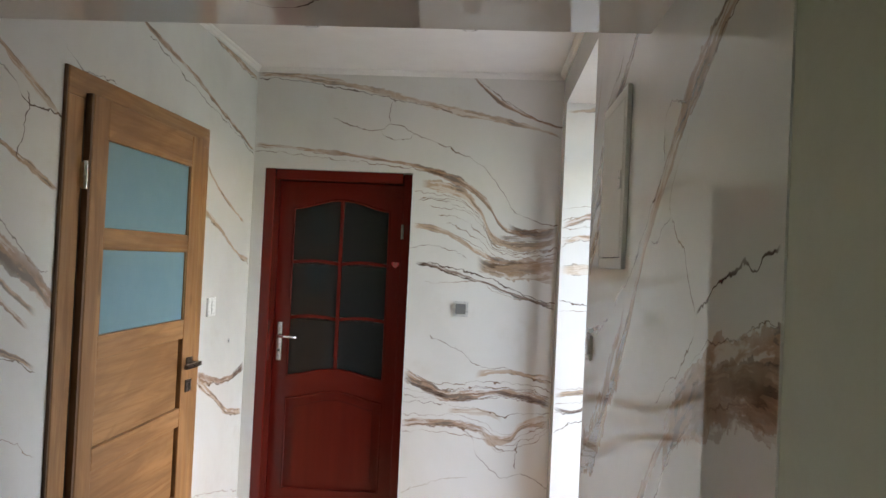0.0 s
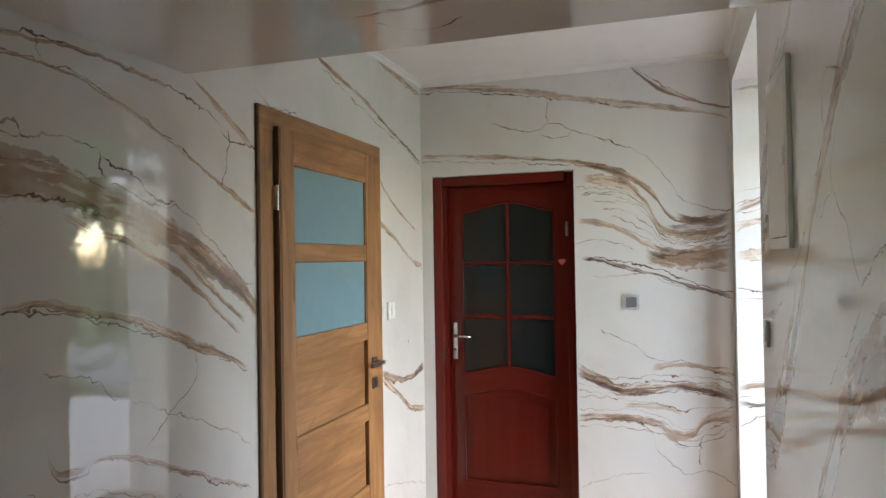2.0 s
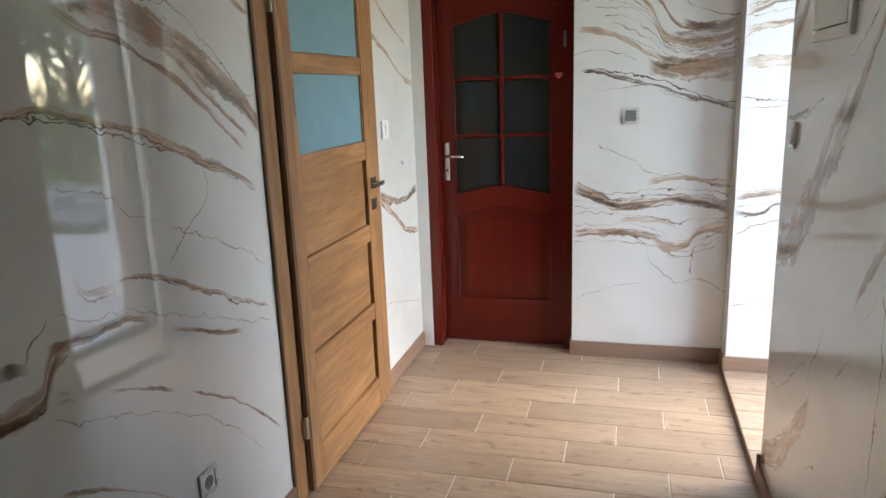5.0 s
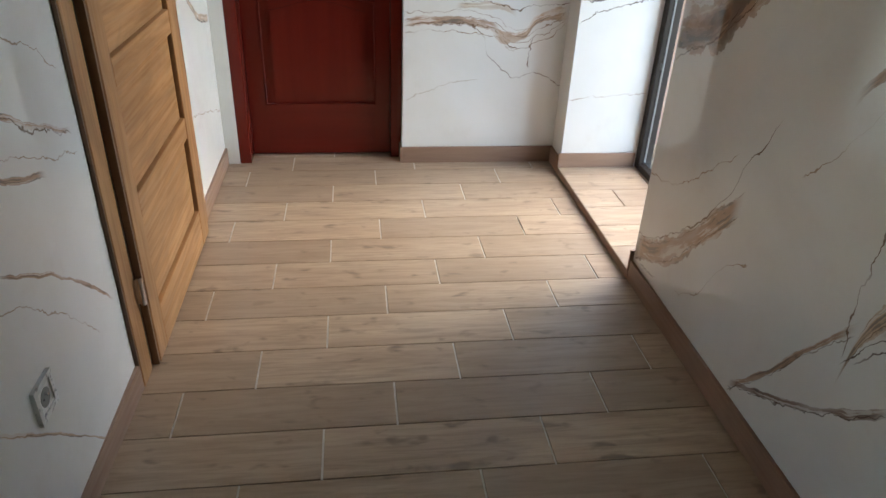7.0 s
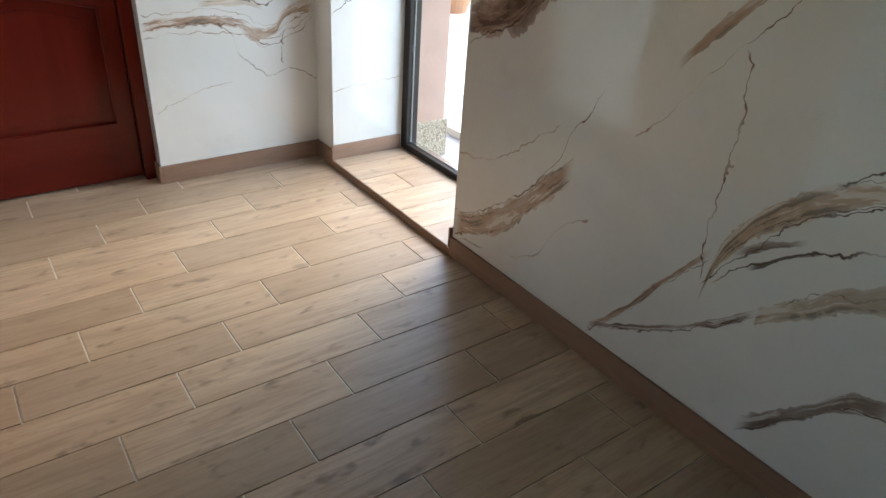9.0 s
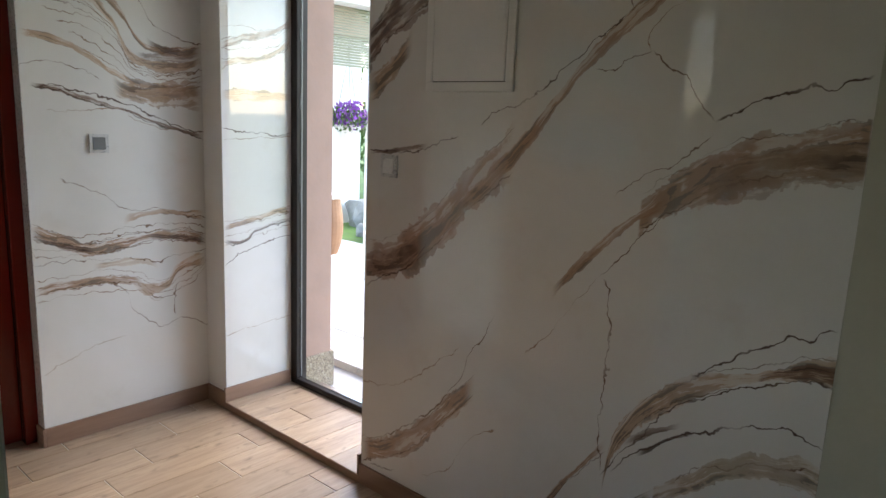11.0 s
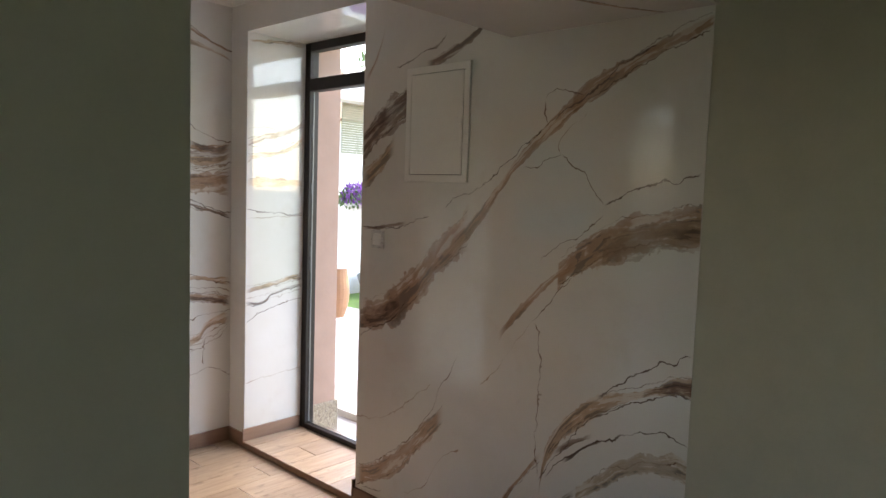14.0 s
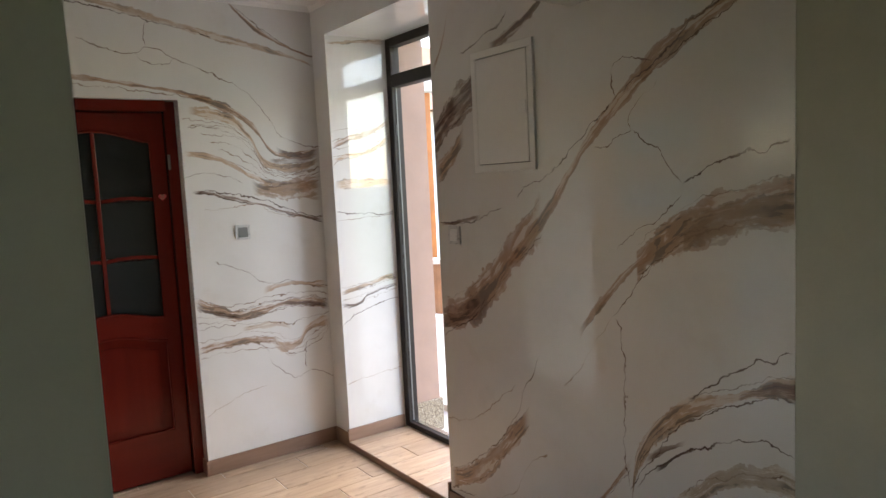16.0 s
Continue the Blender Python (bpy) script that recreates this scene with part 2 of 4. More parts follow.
s.crack([(1.133, 2.061), (1.258, 2.018), (1.293, 1.991), (1.328, 1.954), (1.365, 1.93), (1.393, 1.911), (1.462, 1.875), (1.534, 1.841), (1.57, 1.813)], 0.0035)
s.crack([(1.817, 1.565), (1.887, 1.576), (1.908, 1.57)], 0.0025, SEPIA, upright=True)
s.crack([(1.403, 1.918), (1.474, 1.933), (1.532, 1.933), (1.576, 1.896)], 0.0025, SEPIA)
s.crack([(1.488, 1.703), (1.509, 1.696), (1.551, 1.687), (1.606, 1.656), (1.656, 1.654)], 0.0025, SEPIA)
s.crack([(1.703, 1.488), (1.745, 1.504), (1.779, 1.48), (1.812, 1.44), (1.831, 1.401), (1.859, 1.388)], 0.002, FAINT, upright=True)
s.crack([(1.301, 1.53), (1.354, 1.588), (1.395, 1.642), (1.446, 1.67), (1.488, 1.703)], 0.003, SEPIA)
s.crack([(0.964, 1.634), (1.016, 1.624), (1.046, 1.602), (1.079, 1.617), (1.114, 1.604), (1.181, 1.589), (1.241, 1.553), (1.301, 1.53)], 0.004)
s.crack([(1.301, 1.53), (1.312, 1.475), (1.369, 1.438), (1.398, 1.401), (1.459, 1.38), (1.564, 1.308)], 0.0028, SEPIA)
s.crack([(0.472, 1.531), (0.6, 1.548), (0.741, 1.547), (0.863, 1.541), (0.999, 1.553), (1.066, 1.593)], 0.0025, SEPIA, upright=True)
s.crack([(1.405, 1.3), (1.424, 1.253), (1.475, 1.201), (1.538, 1.124), (1.593, 1.066)], 0.0025, SEPIA)
s.crack([(1.593, 1.066), (1.65, 0.983), (1.721, 0.889), (1.783, 0.814), (1.835, 0.771)], 0.002, FAINT)
s.crack([(1.959, 0.868), (2.01, 0.769), (2.069, 0.688), (2.09, 0.614), (2.183, 0.491), (2.282, 0.396), (2.441, 0.275), (2.623, 0.194)], 0.003, SEPIA)
s.crack([(2.105, 0.715), (2.248, 0.601), (2.402, 0.495), (2.493, 0.467), (2.611, 0.446)], 0.0025, FAINT)
s.crack([(0.958, 1.046), (0.992, 1.035), (1.007, 1.014), (1.056, 1.015), (1.088, 0.987), (1.156, 0.954), (1.191, 0.924), (1.245, 0.876), (1.291, 0.848)], 0.004)
s.crack([(0.952, 0.919), (1.018, 0.903), (1.101, 0.874), (1.161, 0.847), (1.232, 0.801), (1.279, 0.777), (1.357, 0.71), (1.406, 0.639), (1.479, 0.539), (1.533, 0.451)], 0.0038)
s.crack([(0.951, 0.748), (0.996, 0.765), (1.029, 0.774), (1.062, 0.764), (1.148, 0.746), (1.257, 0.693), (1.305, 0.667), (1.354, 0.634), (1.415, 0.582), (1.5, 0.482)], 0.0035)
s.band([(1.267, 0.687), (1.324, 0.652), (1.384, 0.602), (1.423, 0.571)], 0.013, INK, end=0.03)
s.crack([(0.976, 0.682), (1.058, 0.669), (1.144, 0.636), (1.235, 0.594), (1.282, 0.56), (1.313, 0.489)], 0.003, SEPIA)
s.crack([(2.151, 1.446), (2.261, 1.417), (2.393, 1.38), (2.499, 1.385), (2.594, 1.375)], 0.003)
s.crack([(1.928, 0.472), (2.044, 0.392), (2.136, 0.244), (2.266, 0.172)], 0.002, FAINT)
s.crack([(2.279, 1.068), (2.38, 0.959), (2.469, 0.915), (2.6, 0.853)], 0.004)
s.crack([(2.406, 0.125), (2.555, 0.108)], 0.003)
s.crack([(2.079, 2.207), (2.196, 2.159), (2.386, 2.104)], 0.004)
M_RIGHT = s.done()

s = Painting("stucco_north", 0)
s.band([(-1.232, 2.585), (-0.87, 2.555), (-0.51, 2.49), (-0.14, 2.41), (0.2, 2.35), (0.45, 2.28)], 0.022, LIGHT, 0.8)
s.crack([(-1.232, 2.56), (-0.87, 2.53), (-0.51, 2.47), (-0.14, 2.4)], 0.0035)
s.band([(-0.05, 2.61), (0.09, 2.48), (0.26, 2.39), (0.45, 2.33)], 0.016, MID)
s.band([(-1.232, 2.185), (-0.88, 2.165), (-0.52, 2.125), (-0.3, 2.095), (-0.15, 2.06)], 0.018, MID)
s.crack([(-1.232, 2.155), (-0.88, 2.13), (-0.52, 2.10), (-0.3, 2.08)], 0.003, (0.25, 0.16, 0.11))
s.band([(-0.33, 2.09), (-0.15, 2.05), (0, 1.97), (0.08, 1.89), (0.14, 1.80), (0.22, 1.76), (0.30, 1.77), (0.45, 1.80)], 0.022, MID)
s.band([(-0.3, 2.0), (-0.12, 1.98), (0.02, 1.88), (0.12, 1.72), (0.24, 1.69), (0.45, 1.73)], 0.03, LIGHT)
s.crack([(-0.34, 1.96), (-0.1, 1.93), (0.03, 1.82), (0.12, 1.69), (0.24, 1.65), (0.45, 1.69)], 0.0025, (0.3, 0.2, 0.14))
s.band([(-0.34, 1.78), (-0.15, 1.745), (0.02, 1.65), (0.13, 1.60)], 0.018, LIGHT)
s.band([(0.06, 1.63), (0.19, 1.575), (0.33, 1.58), (0.45, 1.60)], 0.045, MID, taper=0.4)
s.band([(0.13, 1.73), (0.24, 1.73), (0.45, 1.76)], 0.03, DARK, 0.7)
s.band([(-0.31, 1.575), (-0.2, 1.56), (-0.1, 1.53), (0.1, 1.475), (0.27, 1.415), (0.45, 1.37)], 0.012, DARK, edge=0.003)
s.band([(-0.345, 0.97), (-0.2, 0.91), (-0.11, 0.87), (0.03, 0.88), (0.17, 0.9), (0.31, 0.89), (0.45, 0.85)], 0.035, MID, edge=0.003)
s.band([(-0.345, 0.95), (-0.24, 0.90), (-0.15, 0.87), (-0.09, 0.86)], 0.014, (0.10, 0.06, 0.045))
s.band([(0.12, 0.905), (0.28, 0.885), (0.45, 0.845)], 0.016, (0.10, 0.06, 0.045))
s.band([(0.04, 0.97), (0.18, 1.01), (0.32, 1.0), (0.45, 0.975)], 0.026, LIGHT)
s.band([(-0.345, 0.70), (-0.14, 0.72), (0.03, 0.705), (0.12, 0.67)], 0.022, MID, edge=0.003)
s.band([(0.08, 0.70), (0.17, 0.64), (0.24, 0.66), (0.31, 0.73), (0.45, 0.76)], 0.03, LIGHT)
s.band([(-0.1, 0.78), (0.1, 0.79), (0.2, 0.74)], 0.022, (0.5, 0.36, 0.24), 0.7)
s.crack([(-0.34, 0.33), (-0.1, 0.42), (0.03, 0.44)], 0.003, (0.5, 0.44, 0.38))
for k in range(5):
    o = 0.045 * k
    s.crack([(-0.30 + 0.05 * k, 1.93 - o), (-0.08, 1.91 - o), (0.05, 1.82 - o * 0.9), (0.13, 1.72 - o * 0.7), (0.25, 1.685 - o * 0.6), (0.45, 1.72 - o * 0.6)], 0.0024, (0.26, 0.17, 0.115))
for k in range(4):
    o = 0.03 * k
    s.crack([(-0.345, 1.0 - o * 1.2), (-0.15, 0.93 - o), (0.02, 0.945 - o), (0.2, 0.96 - o), (0.45, 0.92 - o)], 0.0024, (0.22, 0.14, 0.095))
    s.crack([(-0.345, 0.75 - o), (-0.1, 0.76 - o), (0.1, 0.74 - o), (0.2, 0.68 - o), (0.3, 0.71 - o), (0.45, 0.80 - o)], 0.002, (0.3, 0.2, 0.14))
s.band([(0.02, 1.60), (0.2, 1.55), (0.45, 1.56)], 0.05, (0.36, 0.235, 0.15), taper=0.3)
s.band([(0.18, 1.80), (0.3, 1.76), (0.45, 1.78)], 0.035, (0.24, 0.14, 0.09))
s.crack([(-0.805, 2.35), (-0.684, 2.314), (-0.53, 2.285), (-0.477, 2.328), (-0.35, 2.277), (-0.252, 2.239), (-0.135, 2.203), (-0.015, 2.139), (0.076, 2.064), (0.152, 1.971), (0.228, 1.859), (0.331, 1.826), (0.483, 1.801)], 0.003, SEPIA)
s.crack([(-0.53, 2.285), (-0.492, 2.254), (-0.41, 2.239), (-0.35, 2.277)], 0.0025, SEPIA)
s.crack([(2.329, -0.474), (2.39, -0.488), (2.453, -0.466)], 0.0025, SEPIA, upright=True)
s.crack([(-0.011, 2.58), (0.079, 2.513), (0.189, 2.445), (0.286, 2.384), (0.424, 2.342), (0.523, 2.348)], 0.003, SEPIA)
s.crack([(-0.308, 1.921), (-0.159, 1.912), (-0.068, 1.876), (0.024, 1.829), (0.083, 1.733), (0.128, 1.667), (0.247, 1.647), (0.374, 1.676), (0.485, 1.683)], 0.003, SEPIA)
s.crack([(-0.354, 1.653), (-0.21, 1.669), (-0.118, 1.654), (-0.026, 1.609)], 0.0025, SEPIA)
s.crack([(-0.294, 1.566), (-0.218, 1.572), (-0.063, 1.548), (0.099, 1.508), (0.198, 1.469), (0.336, 1.41), (0.476, 1.394)], 0.0045)
s.crack([(-0.256, 1.476), (-0.1, 1.478), (-0.003, 1.491), (0.127, 1.441), (0.335, 1.397), (0.476, 1.394)], 0.002, FAINT)
s.crack([(-0.219, 1.184), (-0.158, 1.162), (-0.034, 1.099), (0.062, 1.038), (0.129, 1.023), (0.2, 1.027), (0.269, 1.002), (0.49, 0.963)], 0.0028, SEPIA)
s.crack([(-0.347, 0.826), (-0.248, 0.825), (-0.089, 0.815), (0.078, 0.804), (0.198, 0.778), (0.327, 0.798), (0.478, 0.803)], 0.0022, SEPIA)
s.crack([(-0.032, 0.707), (0.048, 0.642), (0.06, 0.573), (0.098, 0.525), (0.158, 0.485), (0.228, 0.45), (0.285, 0.476), (0.34, 0.465), (0.431, 0.418), (0.479, 0.382)], 0.003, SEPIA)
s.crack([(0.495, 0.279), (0.599, 0.279), (0.659, 0.291)], 0.0025, SEPIA, upright=True)
s.crack([(0.136, 0.653), (0.185, 0.6), (0.257, 0.596), (0.285, 0.632)], 0.0025, SEPIA)
M_FAR = s.done()

s = Painting("stucco_west", 1)
s.crack([(1.031, 2.115), (1.086, 2.115), (1.153, 2.107), (1.223, 2.124), (1.283, 2.121), (1.347, 2.123), (1.457, 2.114), (1.556, 2.109), (1.666, 2.098), (1.787, 2.077), (1.908, 2.023)], 0.004)
s.crack([(1.908, 2.023), (1.957, 1.991), (2.039, 1.987), (2.127, 1.988)], 0.003)
s.band([(1.032, 2.11), (1.153, 2.105), (1.347, 2.12), (1.556, 2.109), (1.666, 2.098)], 0.01, LIGHT)
s.crack([(1.036, 2.068), (1.098, 2.068), (1.157, 2.067), (1.197, 2.063), (1.237, 2.065), (1.306, 2.063), (1.392, 2.041), (1.498, 2.006), (1.59, 1.972), (1.69, 1.936)], 0.003, SEPIA)
s.crack([(1.69, 1.936), (1.785, 1.894), (1.888, 1.85), (1.983, 1.8), (2.102, 1.754)], 0.003, SEPIA)
s.band([(1.037, 2.062), (1.158, 2.061), (1.307, 2.055), (1.393, 2.033), (1.498, 2.001), (1.69, 1.93), (1.888, 1.846), (2.119, 1.749)], 0.01, LIGHT)
s.crack([(2.064, 1.262), (2.095, 1.239), (2.129, 1.239)], 0.0025, upright=True)
s.crack([(1.819, 1.975), (1.848, 1.912), (1.882, 1.931), (1.949, 1.934), (1.992, 1.96), (2.027, 1.932)], 0.003, upright=True)
s.crack([(1.054, 1.91), (1.122, 1.911), (1.158, 1.914), (1.19, 1.902), (1.196, 1.886), (1.246, 1.896), (1.314, 1.892), (1.411, 1.88)], 0.003)
s.crack([(1.13, 1.91), (1.139, 1.89), (1.177, 1.88), (1.196, 1.886)], 0.0025)
s.crack([(1.418, 1.861), (1.47, 1.844), (1.546, 1.819), (1.594, 1.775), (1.653, 1.762), (1.743, 1.733), (1.812, 1.683), (1.871, 1.64), (1.932, 1.595), (2.013, 1.528), (2.08, 1.497)], 0.003)
s.crack([(1.803, 1.443), (1.831, 1.423), (1.88, 1.411)], 0.0028, upright=True)
s.crack([(1.443, 1.803), (1.517, 1.778), (1.584, 1.758), (1.703, 1.748)], 0.0025)
s.band([(0.993, 1.794), (1.067, 1.792), (1.15, 1.782), (1.257, 1.783), (1.343, 1.766), (1.439, 1.735)], 0.06, MID, taper=0.3, edge=0.003)
s.band([(1.4, 1.74), (1.48, 1.722), (1.589, 1.692), (1.711, 1.645), (1.846, 1.587), (1.999, 1.492), (2.136, 1.379)], 0.05, MID, taper=0.35)
s.band([(1.297, 1.707), (1.389, 1.668), (1.486, 1.647), (1.596, 1.6), (1.718, 1.541), (1.855, 1.449), (2.007, 1.338)], 0.012, MID)
s.band([(1.663, 1.632), (1.767, 1.564), (1.911, 1.462), (2.037, 1.38)], 0.014, LIGHT)
s.band([(1.136, 1.484), (1.277, 1.491), (1.321, 1.477), (1.437, 1.45), (1.551, 1.418), (1.68, 1.366), (1.804, 1.319), (1.946, 1.268), (2.046, 1.219)], 0.018, LIGHT, edge=0.003)
s.crack([(1.134, 1.475), (1.287, 1.467), (1.432, 1.427), (1.632, 1.368)], 0.0025, SEPIA)
s.band([(1.252, 1.258), (1.269, 1.107), (1.325, 1.078), (1.382, 1.082)], 0.022, MID, edge=0.003)
s.band([(1.372, 1.082), (1.481, 1.068), (1.588, 1.028), (1.682, 0.98), (1.773, 0.936), (1.904, 0.877), (2.055, 0.81)], 0.01, MID, edge=0.003)
s.band([(1.164, 0.987), (1.22, 0.989), (1.287, 0.98), (1.361, 0.982), (1.469, 0.955)], 0.018, MID, end=0.02)
s.band([(1.541, 0.911), (1.633, 0.87), (1.885, 0.774)], 0.009, MID)
s.band([(0.96, 0.88), (1.01, 0.883), (1.076, 0.878), (1.129, 0.89), (1.153, 0.934), (1.185, 0.973), (1.219, 0.985)], 0.03, MID, edge=0.003)
s.band([(0.958, 0.87), (1.008, 0.876), (1.06, 0.867), (1.124, 0.863)], 0.012, INK)
s.band([(1.027, 0.965), (1.057, 0.982), (1.097, 0.977), (1.119, 0.948)], 0.016, INK)
s.band([(1.157, 0.877), (1.189, 0.878), (1.216, 0.849)], 0.015, MID)
s.band([(1.303, 0.834), (1.366, 0.811), (1.445, 0.78), (1.535, 0.734)], 0.008, DARK)
s.band([(1.588, 0.707), (1.701, 0.641), (1.842, 0.547), (2.07, 0.343)], 0.008, MID)
s.crack([(0.977, 1.111), (1.009, 1.125), (1.036, 1.152), (1.058, 1.179)], 0.003, upright=True)
s.crack([(1.062, 1.559), (1.148, 1.662), (1.241, 1.774), (1.324, 1.763)], 0.0025, SEPIA, upright=True)
s.crack([(1.202, 1.057), (1.295, 1.019), (1.444, 0.99), (1.617, 0.917), (2.065, 0.756)], 0.002, FAINT)
s.crack([(1.241, 1.322), (1.387, 1.293), (1.434, 1.244), (1.594, 1.178), (1.845, 1.075), (2.062, 0.948)], 0.0025, FAINT)
s.band([(1.121, 0.663), (1.182, 0.641), (1.247, 0.608), (1.372, 0.526), (1.472, 0.438), (1.737, 0.177), (1.949, -0.082)], 0.007, LIGHT)
s.crack([(1.142, 0.841), (1.247, 0.788), (1.336, 0.758), (1.565, 0.653), (1.74, 0.529), (1.944, 0.32)], 0.002, FAINT)
s.band([(2.3, 2.52), (2.59, 2.43), (2.98, 2.36), (3.32, 2.27), (3.8, 2.15)], 0.016, MID)
s.crack([(2.6, 2.40), (2.98, 2.31), (3.32, 2.24), (3.8, 2.13)], 0.003)
s.band([(3.15, 2.61), (3.41, 2.57), (3.8, 2.55)], 0.02, LIGHT, edge=0.002)
s.band([(1.76, 2.16), (1.95, 2.06), (2.1, 1.98)], 0.014, LIGHT)
s.crack([(2.1, 2.22), (2.2, 2.16), (2.4, 2.16)], 0.0025)
s.band([(3.17, 1.78), (3.37, 1.7), (3.62, 1.58), (3.8, 1.54)], 0.018, LIGHT, edge=0.0025)
s.band([(3.17, 2.0), (3.4, 1.86), (3.7, 1.75)], 0.012, LIGHT)
s.band([(3.18, 1.02), (3.4, 0.95), (3.6, 0.93), (3.8, 0.97)], 0.02, MID, edge=0.003)
s.band([(3.62, 0.93), (3.72, 0.95), (3.8, 0.98)], 0.03, (0.10, 0.06, 0.045))
s.band([(3.18, 1.0), (3.4, 0.87), (3.6, 0.76), (3.8, 0.72)], 0.022, LIGHT, edge=0.003)
s.crack([(3.18, 0.45), (3.4, 0.40), (3.8, 0.28)], 0.0025, (0.35, 0.26, 0.2))
M_LEFT = s.done()

s = Painting("stucco_niche", 0)
s.band([(0.45, 2.38), (0.61, 2.40), (0.85, 2.42)], 0.014, (0.5, 0.38, 0.27))
s.band([(0.45, 1.79), (0.55, 1.84), (0.65, 1.86), (0.85, 1.95)], 0.022, MID, edge=0.0025)
s.band([(0.45, 1.70), (0.55, 1.74), (0.65, 1.75), (0.85, 1.87)], 0.022, LIGHT, edge=0.0025)
s.band([(0.45, 1.57), (0.6, 1.58), (0.85, 1.58)], 0.035, (0.52, 0.40, 0.29))
s.crack([(0.45, 1.42), (0.6, 1.40), (0.85, 1.39)], 0.0035)
s.crack([(0.45, 1.36), (0.6, 1.37), (0.85, 1.385)], 0.0025, (0.3, 0.2, 0.14))
s.band([(0.45, 0.93), (0.59, 0.96), (0.85, 1.01)], 0.016, LIGHT, edge=0.003)
s.band([(0.45, 0.87), (0.55, 0.86), (0.63, 0.90), (0.85, 0.95)], 0.010, (0.10, 0.06, 0.045), edge=0.003)
s.crack([(0.45, 0.74), (0.6, 0.82), (0.85, 0.86)], 0.003)
s.crack([(0.45, 0.39), (0.6, 0.40), (0.85, 0.42)], 0.0022, (0.42, 0.33, 0.26))
for k in range(4):
    s.crack([(0.45, 1.88 - 0.05 * k), (0.58, 1.90 - 0.05 * k), (0.7, 1.90 - 0.045 * k), (0.85, 1.99 - 0.05 * k)], 0.0022, (0.26, 0.17, 0.115))
    s.crack([(0.45, 0.97 - 0.04 * k), (0.6, 0.98 - 0.035 * k), (0.85, 1.03 - 0.035 * k)], 0.002, (0.26, 0.17, 0.115))
M_JAMB = s.done()

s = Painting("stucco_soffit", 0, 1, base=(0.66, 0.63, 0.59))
s.band([(-0.55, 1.5), (-0.35, 1.46), (-0.1, 1.36), (0.2, 1.25), (0.45, 1.12)], 0.012, MID, edge=0.003)
s.crack([(-0.55, 1.5), (-0.5, 1.55), (-0.42, 1.62), (-0.3, 1.57)], 0.003)
M_SOFFIT = s.done()


OLIVE = plain("olive_wall_paint", (0.465, 0.455, 0.38), 0.6, vary=0.05, relief=0.0006)
CREAM = plain("beige_wall_paint", (0.465, 0.46, 0.375), 0.55, vary=0.05, relief=0.0006)
CEIL = plain("white_ceiling_paint", (0.78, 0.77, 0.74), 0.7, vary=0.03, relief=0.0004)
WHITE = plain("white_enamel", (0.74, 0.73, 0.70), 0.35, vary=0.03)
PLASTIC = plain("white_plastic", (0.72, 0.72, 0.70), 0.3, vary=0.03)
SILVER = plain("silver_plastic", (0.55, 0.55, 0.54), 0.3, 0.25, vary=0.03)
GREY = plain("grey_rocker", (0.17, 0.175, 0.17), 0.35, vary=0.04)
CHROME = plain("brushed_chrome", (0.72, 0.72, 0.72), 0.2, 1.0, vary=0.06, scale=30)
STEEL = plain("dark_satin_steel", (0.20, 0.19, 0.18), 0.3, 0.9, vary=0.08, scale=30)
BLACK = plain("black_seal", (0.02, 0.02, 0.02), 0.5)
SEAM = plain("dark_seam", (0.05, 0.05, 0.045), 0.6)
FRAME = plain("dark_brown_door_frame", (0.022, 0.017, 0.015), 0.45, vary=0.2, spec=0.25)
PINK = plain("pink_beige_render", (0.38, 0.25, 0.20), 0.85, vary=0.1, scale=5, relief=0.002)
WHITEWALL = plain("white_house_render", (0.78, 0.77, 0.74), 0.85, vary=0.06, relief=0.002)
ORANGE = plain("orange_stained_timber", (0.36, 0.11, 0.015), 0.45, vary=0.25, scale=14)
PALE = plain("pale_green_slats", (0.24, 0.25, 0.18), 0.6, vary=0.1)
PLANTER = plain("brown_wooden_planter", (0.33, 0.17, 0.09), 0.6, vary=0.25)
LEAF = plain("leaf_green", (0.08, 0.15, 0.035), 0.5, vary=0.45, scale=3)
PETAL = plain("purple_petal", (0.22, 0.05, 0.34), 0.55, vary=0.35, scale=40)
BARK = plain("bark", (0.11, 0.08, 0.055), 0.9, vary=0.3, scale=12, relief=0.004)
LAWN = plain("lawn", (0.11, 0.20, 0.045), 0.9, vary=0.4, scale=1.5, relief=0.01)
STICKER = plain("red_sticker", (0.62, 0.06, 0.07), 0.4, vary=0.05)
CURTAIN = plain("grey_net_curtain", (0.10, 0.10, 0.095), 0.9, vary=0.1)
# set dark so that the added boxes behind the doors stay dim
VOID = plain("dark_backing", (0.22, 0.21, 0.2), 0.8, vary=0.05)
GROUT = plain("pale_grout", (0.70, 0.67, 0.62), 0.8, vary=0.12, scale=40)


